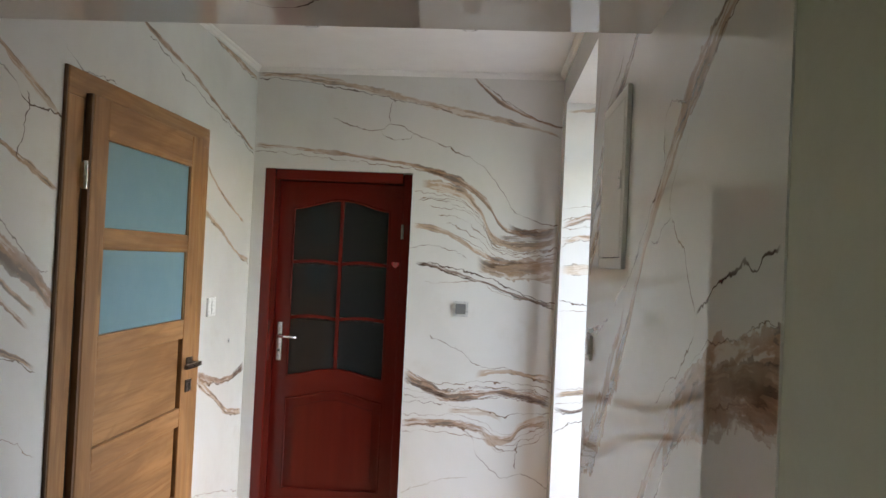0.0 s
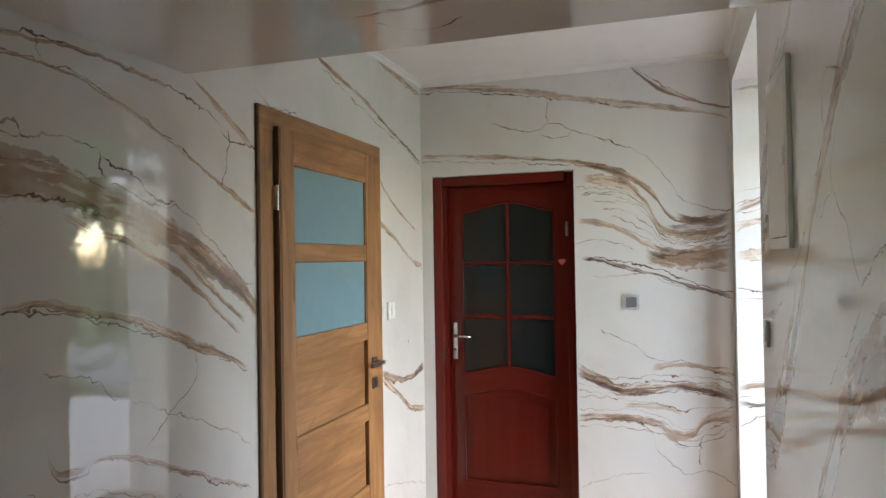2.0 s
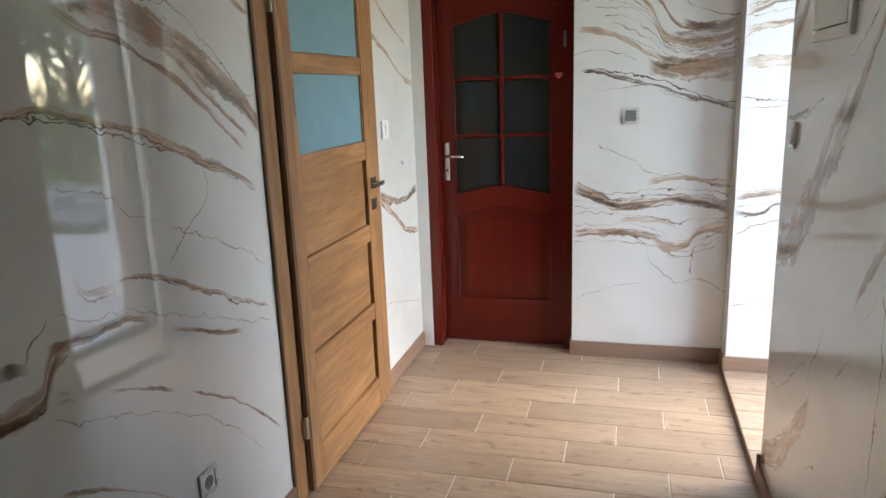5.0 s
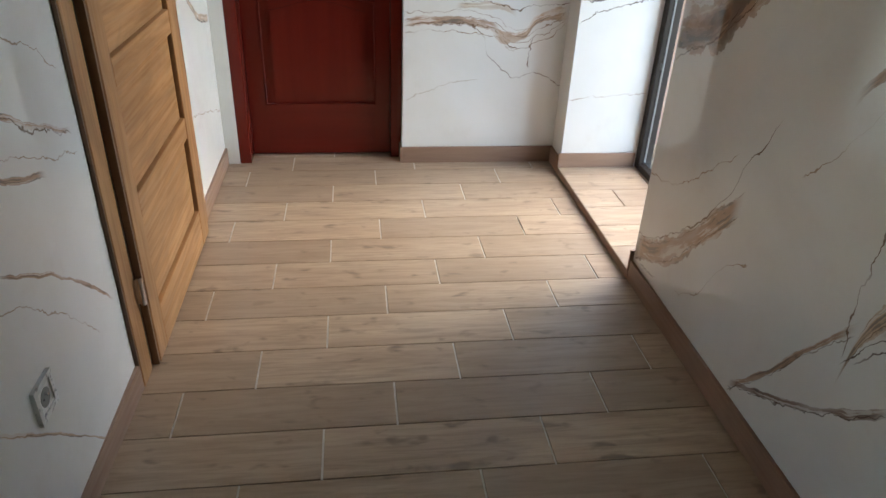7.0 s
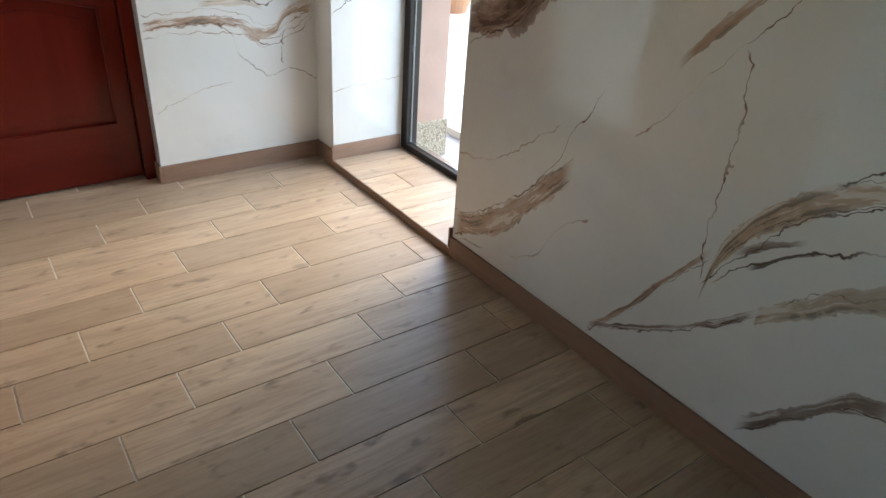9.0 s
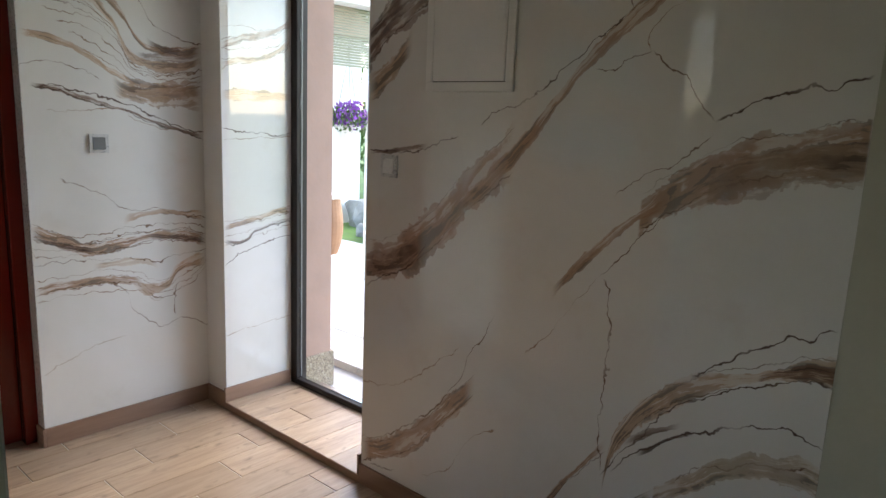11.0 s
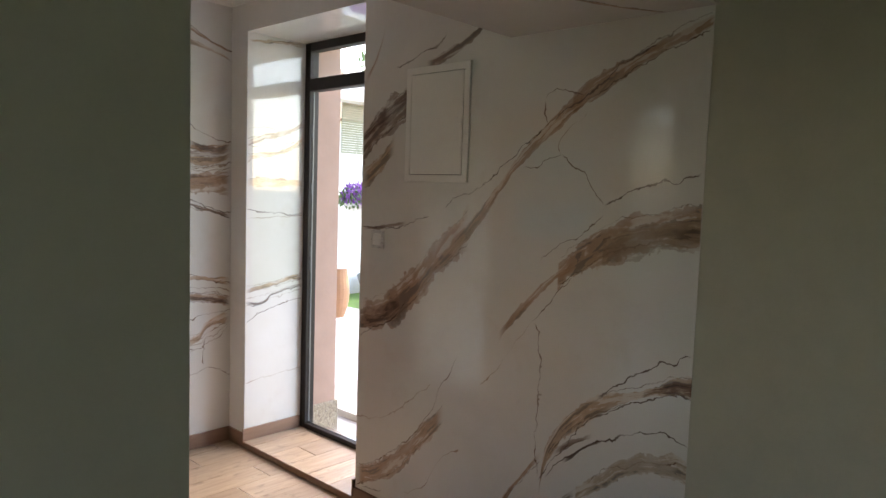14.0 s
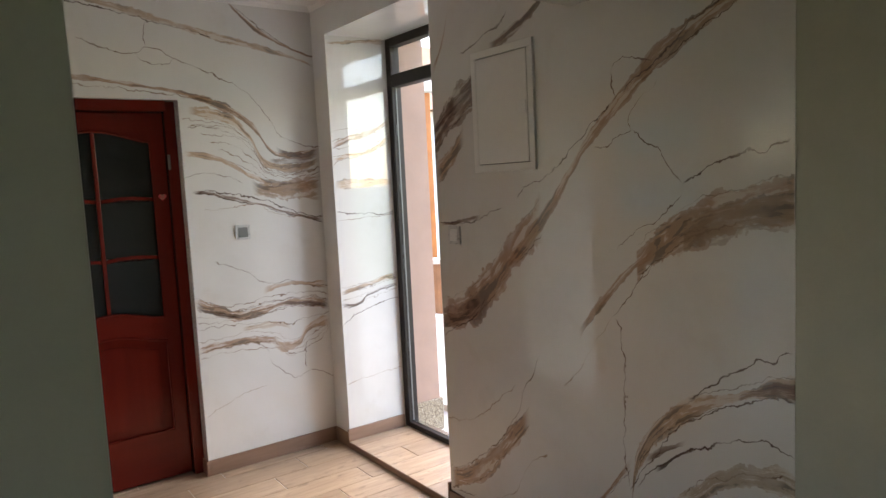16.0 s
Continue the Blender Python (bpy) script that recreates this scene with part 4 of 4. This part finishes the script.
part("key_rosette", boxed(LX1, LX1 + 0.008, HY - 0.026, HY + 0.026, 0.975, 1.027, bevel=0.002), STEEL, door, "square dark steel rosette")
part("keyhole", boxed(LX1 + 0.0085, LX1 + 0.0095, HY - 0.004, HY + 0.004, 0.988, 1.012), BLACK, door)

# ---- red door ----
RX0, RX1, RZ, RY = -1.165, -0.345, 2.06, 3.872
door = thing("door_2", ((RX0 + RX1) / 2, RY, 0), "closed mahogany red door with arched six-pane dark glazing", "door")
door["kind"] = "structure"
FW = 0.056
part("frame", boxed(RX0, RX0 + FW, YF + 0.004, RY + 0.12, 0, RZ, bevel=0.004), MAHOG, door)
part("frame", boxed(RX1 - FW, RX1, RY, RY + 0.12, 0, RZ, bevel=0.004), MAHOG, door)
part("frame_head", boxed(RX0 + FW, RX1 - FW, YF + 0.03, RY + 0.12, RZ - FW, RZ, bevel=0.004), MAHOG_X, door)
part("corner_strip", boxed(RX1 - 0.001, RX1 + 0.0015, YF - 0.002, RY, SH, RZ), SILVER, door, "grey corner strip of the opening")
A0, A1, DY = RX0 + FW + 0.002, RX1 - FW - 0.002, RY + 0.045     # leaf
B0, B1 = -1.022, -0.478                                          # glazing and panel
GZ0, GZ1, PZ0, PZ1 = 0.905, 1.850, 0.275, 0.775


def arc(x0, x1, z, rise, n=14):
    """A flat double-curved arch, low at its ends."""
    out = []
    for i in range(n + 1):
        t = i / n
        out.append((x0 + (x1 - x0) * t, z + rise * (0.5 - 0.5 * math.cos(2 * math.pi * t)) ** 0.8))
    return out


part("stile", boxed(A0, B0, DY, DY + 0.04, 0.01, RZ - FW - 0.002), MAHOG, door)
part("stile", boxed(B1, A1, DY, DY + 0.04, 0.01, RZ - FW - 0.002), MAHOG, door)
part("top_rail", prism(arc(B0, B1, GZ1, 0.055) + [(B1, RZ - FW - 0.002), (B0, RZ - FW - 0.002)], 1, DY, DY + 0.04), MAHOG_X, door)
part("middle_rail", prism(arc(B0, B1, PZ1, 0.05) + list(reversed(arc(B0, B1, GZ0, 0.045))), 1, DY, DY + 0.04), MAHOG_X, door)
part("bottom_rail", boxed(B0, B1, DY, DY + 0.04, 0.01, PZ0), MAHOG_X, door)
part("panel_back", boxed(B0, B1, DY + 0.016, DY + 0.034, PZ0, PZ1 + 0.05), MAHOG, door)
bm = prism([(B0 + 0.035, PZ0 + 0.035), (B1 - 0.035, PZ0 + 0.035)] + list(reversed(arc(B0 + 0.035, B1 - 0.035, PZ1 - 0.035, 0.048))), 1, DY + 0.004, DY + 0.016)
bmesh.ops.bevel(bm, geom=[e for e in bm.edges if all(v.co.y < DY + 0.005 for v in e.verts)], offset=0.011, segments=2, affect="EDGES")
part("raised_panel", bm, MAHOG, door)


def bead(points, r, mat_, name, y):
    cu = bpy.data.curves.new(name, "CURVE")
    cu.dimensions, cu.bevel_depth, cu.bevel_resolution = "3D", r, 2
    sp = cu.splines.new("POLY")
    sp.points.add(len(points) - 1)
    for p, (x, z) in zip(sp.points, points):
        p.co = (x, y, z, 1)
    sp.use_cyclic_u = True
    ob = new(name, cu)
    me = bpy.data.meshes.new_from_object(ob.evaluated_get(bpy.context.evaluated_depsgraph_get()))
    bpy.data.objects.remove(ob)
    bm = bmesh.new()
    bm.from_mesh(me)
    bpy.data.meshes.remove(me)
    part(name, bm, mat_, door)


bpy.context.view_layer.update()
bead([(B0, PZ0), (B1, PZ0)] + list(reversed(arc(B0, B1, PZ1, 0.05))), 0.007, MAHOG, "panel_moulding", DY)
bead(arc(B0, B1, GZ0, 0.045) + list(reversed(arc(B0, B1, GZ1, 0.055))), 0.007, MAHOG, "glazing_moulding", DY)
BM = (B0 + B1) / 2
part("glazing_bar", boxed(BM - 0.010, BM + 0.010, DY + 0.004, DY + 0.03, GZ0 + 0.04, GZ1 + 0.053, bevel=0.003), MAHOG, door)
for z in (1.232, 1.545):
    for x0, x1 in ((B0, BM - 0.0105), (BM + 0.0105, B1)):
        lo = [(x0 + (x1 - x0) * i / 8, z - 0.009 + 0.012 * math.sin(math.pi * i / 8)) for i in range(9)]
        part("glazing_bar", prism(lo + [(x, q + 0.018) for x, q in reversed(lo)], 1, DY + 0.005, DY + 0.029), MAHOG_X, door)
for x0, x1 in ((B0 + 0.001, BM - 0.0105), (BM + 0.0105, B1 - 0.001)):
    for z0, z1 in ((GZ0 + 0.0, 1.224), (1.246, 1.537), (1.559, GZ1 + 0.05)):
        part("pane", boxed(x0, x1, DY + 0.017, DY + 0.021, z0, z1), DARKGLASS, door, "dark glass pane")
part("handle_plate", boxed(-1.089, -1.057, DY - 0.008, DY, 0.985, 1.205, bevel=0.004), CHROME, door, "long chrome handle plate")
bm = tube(bmesh.new(), (-1.073, DY - 0.006, 1.128), (-1.073, DY - 0.05, 1.128), 0.009)
tube(bm, (-1.073, DY - 0.046, 1.128), (-0.965, DY - 0.046, 1.124), 0.009, 0.007)
part("handle", bm, CHROME, door, "chrome lever handle", smooth=True)
part("keyhole", tube(bmesh.new(), (-1.073, DY - 0.0085, 1.045), (-1.073, DY - 0.0095, 1.045), 0.007), BLACK, door)
heart = [(-0.434 + 0.00135 * 16 * math.sin(t) ** 3, 1.556 + 0.00135 * (13 * math.cos(t) - 5 * math.cos(2 * t) - 2 * math.cos(3 * t) - math.cos(4 * t))) for t in (i * math.pi / 14 for i in range(28))]
part("sticker", prism(heart, 1, DY - 0.0012, DY - 0.0002), STICKER, door, "small red heart-shaped sticker")
for i in range(3):
    z = 1.564 - i * 0.009
    part("sticker_text", boxed(-0.446, -0.422 - 0.002 * i, DY - 0.0016, DY - 0.0012, z, z + 0.004), PINK, door)
part("hinge", tube(bmesh.new(), (RX1 - FW + 0.004, RY - 0.006, 1.70), (RX1 - FW + 0.004, RY - 0.006, 1.78), 0.007), STEEL, door)

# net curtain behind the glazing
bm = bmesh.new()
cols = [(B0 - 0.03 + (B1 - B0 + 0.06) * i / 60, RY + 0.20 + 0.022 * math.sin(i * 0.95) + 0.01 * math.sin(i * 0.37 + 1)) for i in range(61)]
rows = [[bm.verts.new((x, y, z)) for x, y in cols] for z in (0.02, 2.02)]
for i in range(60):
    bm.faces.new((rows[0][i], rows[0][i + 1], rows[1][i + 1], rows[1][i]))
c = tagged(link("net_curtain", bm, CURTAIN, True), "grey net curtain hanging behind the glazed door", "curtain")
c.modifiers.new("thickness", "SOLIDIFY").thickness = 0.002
part("curtain_rod", tube(bmesh.new(), (B0 - 0.06, RY + 0.20, 2.02), (B1 + 0.06, RY + 0.20, 2.02), 0.008), STEEL, c)


# ---- small fittings ----
def wall_plate(name, label, category, m, rocker=True, socket=False, size=0.082):
    """A framed switch or socket; it is built facing +x at the origin."""
    h = size / 2
    ob = thing(name, (0, 0, 0), label, category)
    bm = bmesh.new()
    ring = [(-h, h), (-h * 0.68, h * 0.68)]
    box(bm, 0, 0.009, -h, h, -h, -h * 0.68)
    box(bm, 0, 0.009, -h, h, h * 0.68, h)
    box(bm, 0, 0.009, -h, -h * 0.68, -h * 0.68, h * 0.68)
    box(bm, 0, 0.009, h * 0.68, h, -h * 0.68, h * 0.68)
    part("plate", bm, SILVER, ob, "silver frame")
    if socket:
        part("face", boxed(0, 0.006, -h * 0.67, h * 0.67, -h * 0.67, h * 0.67), PLASTIC, ob)
        part("well", tube(bmesh.new(), (0.004, 0, 0), (0.0065, 0, 0), h * 0.5, seg=24), GREY, ob, "round socket well")
        part("pin", tube(bmesh.new(), (0.006, 0, h * 0.2), (0.014, 0, h * 0.2), 0.0025, seg=10), CHROME, ob)
        for y in (-0.0095, 0.0095):
            part("hole", tube(bmesh.new(), (0.0066, y, 0), (0.0072, y, 0), 0.0028, seg=10), BLACK, ob)
    else:
        bm = boxed(0, 0.010, -h * 0.66, h * 0.66, -h * 0.66, h * 0.66)
        for v in bm.verts:
            if v.co.x > 0.005 and v.co.z < 0:
                v.co.x += 0.004
        bmesh.ops.bevel(bm, geom=bm.edges[:], offset=0.0015, segments=2, affect="EDGES")
        part("rocker", bm, GREY if rocker else PLASTIC, ob)
    ob.matrix_world = m
    return ob


wall_plate("light_switch", "silver framed grey switch on the veined end wall", "switch", pose(-0.052, YF, 1.337, 0, 0, -90))
wall_plate("light_switch", "silver framed pale switch beside the entrance niche", "switch", pose(XR, 2.478, 1.325, 0, 0, 180), rocker=False)
wall_plate("wall_socket", "silver framed power socket low on the veined wall", "socket", pose(XL, 1.615, 0.405), socket=True, size=0.085)
ob = thing("thermostat", (XL, 3.30, 1.32), "small white control on the veined wall", "thermostat")
part("housing", boxed(XL, XL + 0.012, 3.255, 3.345, 1.275, 1.365, bevel=0.003), PLASTIC, ob)
part("button", boxed(XL + 0.012, XL + 0.015, 3.29, 3.33, 1.29, 1.35, bevel=0.001), PLASTIC, ob)
ob = thing("wall_hook", (XL, 3.56, 1.13), "tiny white plug on the veined wall", "hook")
part("plug", tube(bmesh.new(), (XL, 3.56, 1.13), (XL + 0.006, 3.56, 1.13), 0.009), PLASTIC, ob)

# fuse box
CY0, CY1, CZ0, CZ1 = 1.935, 2.303, 1.596, 2.09
fuse = thing("fuse_box", (XR, (CY0 + CY1) / 2, CZ0), "white enamelled flush fuse box with a closed door", "fuse box")
fw = 0.030
part("frame", boxed(XR - 0.012, XR, CY0, CY1, CZ0, CZ0 + fw, bevel=0.002), WHITE, fuse)
part("frame", boxed(XR - 0.012, XR, CY0, CY1, CZ1 - fw, CZ1, bevel=0.002), WHITE, fuse)
part("frame", boxed(XR - 0.012, XR, CY0, CY0 + fw, CZ0 + fw, CZ1 - fw, bevel=0.002), WHITE, fuse)
part("frame", boxed(XR - 0.012, XR, CY1 - fw, CY1, CZ0 + fw, CZ1 - fw, bevel=0.002), WHITE, fuse)
part("seam", boxed(XR - 0.006, XR, CY0 + fw, CY1 - fw, CZ0 + fw, CZ1 - fw), SEAM, fuse, "dark gap round the door")
part("door", boxed(XR - 0.013, XR - 0.0065, CY0 + fw + 0.003, CY1 - fw - 0.003, CZ0 + fw + 0.003, CZ1 - fw - 0.003, bevel=0.0015), WHITE, fuse)
part("latch", boxed(XR - 0.0165, XR - 0.013, CY0 + fw + 0.008, CY0 + fw + 0.045, 1.815, 1.865, bevel=0.001), PLASTIC, fuse, "small white latch")

# ceiling spots
for x in (-0.74, -0.04):
    ob = thing("ceiling_spot", (x, 3.06, ZC), "unlit recessed ceiling spot with a chrome ring", "ceiling light", "hall spots")
    bm = bmesh.new()
    tube(bm, (x, 3.06, ZC - 0.010), (x, 3.06, ZC), 0.034, 0.044, seg=28)
    part("ring", bm, CHROME, ob, smooth=False)
    part("lens", tube(bmesh.new(), (x, 3.06, ZC - 0.014), (x, 3.06, ZC - 0.009), 0.022, 0.026, seg=24), PLASTIC, ob, "pale lens")

# ---- garden ----
bm = bmesh.new()
bmesh.ops.create_grid(bm, x_segments=8, y_segments=8, size=400, matrix=Matrix.Translation((0, 0, -0.26)))
structure("ground", bm, LAWN, "mown green lawn reaching the horizon", "ground")
structure("terrace", boxed(XR + 0.4, 4.3, -4, 9.2, -0.25, -0.055), PAVER, "pale concrete terrace bed", "terrace")

# timber post; the white base and plinth are added for the blown-out white below
ob = thing("porch_pillar", (1.86, 4.62, -0.05), "orange timber post on a low white pillar added for the glare below", "pillar")
part("base", boxed(1.55, 1.96, 4.33, 4.74, -0.05, 0.52, bevel=0.01), WHITEWALL, ob)
part("plinth", boxed(1.775, 1.87, 4.602, 4.69, 0.52, 0.91, bevel=0.006), WHITEWALL, ob)
part("post", boxed(1.785, 1.86, 4.61, 4.67, 0.91, 2.28, bevel=0.006), ORANGE, ob, "orange stained timber post")
part("beam", boxed(1.74, 2.40, 4.52, 4.68, 2.28, 2.44, bevel=0.008), WHITEWALL, ob, "pale yellow porch beam")
ob = thing("slatted_blind", (2.45, 4.85, 1.86), "pale green slatted blind under the porch beam", "blind")
for i in range(22):
    z = 1.86 + i * 0.02
    part("slat", boxed(2.00, 2.38, 4.70, 4.712, z, z + 0.016), PALE, ob)
part("head_rail", boxed(1.99, 2.39, 4.681, 4.73, 2.29, 2.33), PALE, ob)

rnd = random.Random(4)


def blossoms(name, material, n, centre, size, leafsize, parent, label=""):
    """Many small petals or leaves scattered in a rounded heap."""
    verts, faces = [], []
    for _ in range(n):
        d = Vector((rnd.gauss(0, 1), rnd.gauss(0, 1), rnd.gauss(0, 1)))
        d = d.normalized() * rnd.random() ** 0.4
        p = Vector(centre) + Vector((d.x * size[0], d.y * size[1], d.z * size[2]))
        e = Euler((rnd.random() * 6, rnd.random() * 6, rnd.random() * 6)).to_matrix()
        s = leafsize * rnd.uniform(0.6, 1.3)
        k = len(verts)
        for q in ((-1, 0, 0), (0, -0.5, 0.12), (1, 0, 0), (0, 0.5, 0.12)):
            verts.append(p + e @ (Vector(q) * s))
        faces += [(k, k + 1, k + 2), (k, k + 2, k + 3)]
    me = bpy.data.meshes.new(name)
    me.from_pydata(verts, [], faces)
    me.materials.append(material)
    o = new(name, me)
    o["kind"] = "stuff"
    o.parent = parent
    o.matrix_parent_inverse = parent.matrix_world.inverted()
    if label:
        o["label"] = label
    return o


ob = thing("flower_basket", (2.66, 5.28, 1.28), "hanging basket overflowing with purple petunias", "flower pot")
bm = bmesh.new()
tube(bm, (2.66, 5.28, 1.28), (2.66, 5.28, 1.42), 0.09, 0.13, seg=20)
part("pot", bm, WHITE, ob, "white plastic pot")
blossoms("foliage", LEAF, 500, (2.66, 5.28, 1.46), (0.2, 0.2, 0.13), 0.022, ob, "small green leaves")
blossoms("bloom", PETAL, 420, (2.66, 5.26, 1.49), (0.17, 0.17, 0.15), 0.022, ob, "purple petunia flowers")
for a in range(3):
    x, y = 2.66 + 0.12 * math.cos(a * 2.1), 5.28 + 0.12 * math.sin(a * 2.1)
    part("chain", tube(bmesh.new(), (x, y, 1.42), (2.66, 5.28, 2.02), 0.003, seg=6), STEEL, ob)
part("post", tube(bmesh.new(), (2.66, 5.28, 2.02), (2.66, 5.28, 2.07), 0.006, seg=8), STEEL, ob)
ob2 = thing("basket_stand", (2.9, 5.28, -0.05), "white painted stand carrying the flower basket", "stand")
part("post", boxed(2.88, 2.92, 5.26, 5.30, -0.05, 2.10), WHITE, ob2)
part("arm", boxed(2.62, 2.88, 5.265, 5.295, 2.07, 2.10), WHITE, ob2)
ob = thing("planter", (1.77, 4.47, 0.52), "brown wooden barrel planter on the low white pillar", "planter")
bm = bmesh.new()
r = [0.085, 0.11, 0.122, 0.122, 0.112, 0.10]
for i in range(5):
    tube(bm, (1.77, 4.47, 0.52 + i * 0.08), (1.77, 4.47, 0.60 + i * 0.08), r[i], r[i + 1], seg=24, caps=i in (0, 4))
part("barrel", bm, PLANTER, ob)
part("rim", tube(bmesh.new(), (1.77, 4.47, 0.92), (1.77, 4.47, 0.95), 0.112, seg=24), WHITE, ob, "white rim")


def tree(x, y, h, spread, n):
    ob = thing("tree", (x, y, -0.26), "leafy garden tree on the lawn", "tree", "garden trees")
    bm = tube(bmesh.new(), (x, y, -0.26), (x + 0.1, y, h * 0.55), 0.14, 0.08, seg=10)
    tips = []
    for i in range(7):
        a, r = i * 0.9, spread * rnd.uniform(0.35, 0.7)
        tip = (x + r * math.cos(a), y + r * math.sin(a), h * rnd.uniform(0.6, 0.9))
        tube(bm, (x + 0.05, y, h * rnd.uniform(0.3, 0.5)), tip, 0.05, 0.015, seg=7)
        tips.append(tip)
    part("trunk", bm, BARK, ob)
    verts = None
    for i, tip in enumerate(tips):
        blossoms("crown", LEAF, n // 7, tip, (spread * 0.55, spread * 0.55, h * 0.24), 0.09, ob)


for x, y, h, w in ((10.2, 11.6, 4.6, 2.0), (13.0, 12.3, 5.5, 2.3), (16, 16, 6.5, 2.6), (19, 15, 6.0, 2.6)):
    tree(x, y, h, w, 3500)
ob = thing("hedge", (12, 12, -0.26), "tall leafy green hedge along the garden", "hedge")
for i in range(14):
    x, y = 10.5 + i * 1.0, 13.0 - i * 0.7
    blossoms("foliage", LEAF, 1700, (x, y, 0.95), (0.8, 0.65, 1.35), 0.075, ob)
ob = thing("outbuilding", (5, 11, -0.26), "white rendered outbuilding with a small window", "house")
part("wall", boxed(1.2, 6.4, 9.3, 12.5, -0.26, 2.7), WHITEWALL, ob)
part("roof", prism([(9.0, 2.7), (12.8, 2.7), (10.9, 4.1)], 0, 1.0, 6.6), PLANTER, ob, "brown tiled roof")
w = part("window", boxed(4.3, 5.2, 9.27, 9.31, 1.0, 2.0), WHITE, ob)
part("pane", boxed(4.37, 5.13, 9.262, 9.27, 1.07, 1.93), DARKGLASS, w)

STONE = plain("grey_field_stone", (0.33, 0.32, 0.30), 0.85, vary=0.3, scale=6, relief=0.006)
ob = thing("rockery", (6.5, 7.5, -0.26), "rockery of grey field stones and low plants", "rockery")
for i in range(46):
    x, y = rnd.uniform(4.9, 8.4), rnd.uniform(5.6, 9.4)
    r = rnd.uniform(0.10, 0.32)
    bm = bmesh.new()
    bmesh.ops.create_icosphere(bm, subdivisions=2, radius=r, matrix=Matrix.Translation((x, y, -0.26 + r * 0.45)))
    for v in bm.verts:
        v.co += Vector((v.co.x - x, v.co.y - y, 0)) * noise.noise(v.co * 4) * 0.8
        v.co.z -= 0.25 * r * noise.noise(v.co * 6)
    part("stone", bm, STONE, ob)
for i in range(22):
    x, y = rnd.uniform(5.0, 8.6), rnd.uniform(4.6, 7.2)
    blossoms("plant", LEAF, 160, (x, y, -0.05), (0.22, 0.22, 0.2), 0.05, ob)

# ---- pieces laid last: terrace pavers, floor tiles ----
paver = None
for i in range(9):
    for j in range(12):
        x, y = 0.93 + i * 0.405, 1.2 + j * 0.405
        if (x < 1.14 and y + 0.4 > NY1 - 0.04) or (x < 1.12 and y < NY0 + 0.03):
            continue
        if paver is None:
            bm = boxed(0, 0.4, 0, 0.4, 0, 0.05, bevel=0.004)
            paver = part("paver", bm, PAVER, bpy.data.objects["terrace"])
            paver.location = (x, y, -0.055)
            first = paver
        else:
            o = new("paver", first.data)
            o.parent = first.parent
            o.location = (x, y, -0.055)

TL, TW, TG, TJ = 0.615, 0.1807, 0.003, 0.0055
meshes = {}


def tile(x0, x1, y0, y1, top, parent):
    key = (round(x1 - x0, 3), round(y1 - y0, 3))
    if key not in meshes:
        bm = boxed(0, x1 - x0, 0, y1 - y0, -0.0035, 0.004, bevel=0.0012)
        me = bpy.data.meshes.new("floor_tile")
        bm.to_mesh(me)
        bm.free()
        me.materials.append(TILE)
        meshes[key] = me
    o = new("floor_tile", meshes[key])
    o.parent = parent
    o.location = (x0, y0, top - 0.004)


def lay(x0, x1, y0, y1, top, parent, shift=0.0):
    k = math.floor((y0 - 1.7177) / TW)
    while 1.7177 + k * TW < y1 - 0.004:
        a, b = max(y0, 1.7177 + k * TW + TG / 2), min(y1, 1.7177 + (k + 1) * TW - TG / 2)
        j = (-0.695 + k * TL / 3 + shift) % TL
        x = j + TL * math.floor((x0 - j) / TL)
        while x < x1 and b - a > 0.006:
            c, d = max(x0, x + TJ / 2), min(x1, x + TL - TJ / 2)
            if d - c > 0.006:
                tile(c, d, a, b, top, parent)
            x += TL
        k += 1


lay(XL + 0.001, XR - 0.001, YN - 0.1, YF - 0.001, 0.0, floor)
lay(-1.16, -0.35, YF, YF + 0.45, 0.0, floor)
lay(-4.39, XR - 0.001, -1.3, YN - 0.1, 0.0, floor)
lay(XR - 0.010, NX - 0.004, NY0 + 0.001, NY1 - 0.001, NF, step, 0.3)
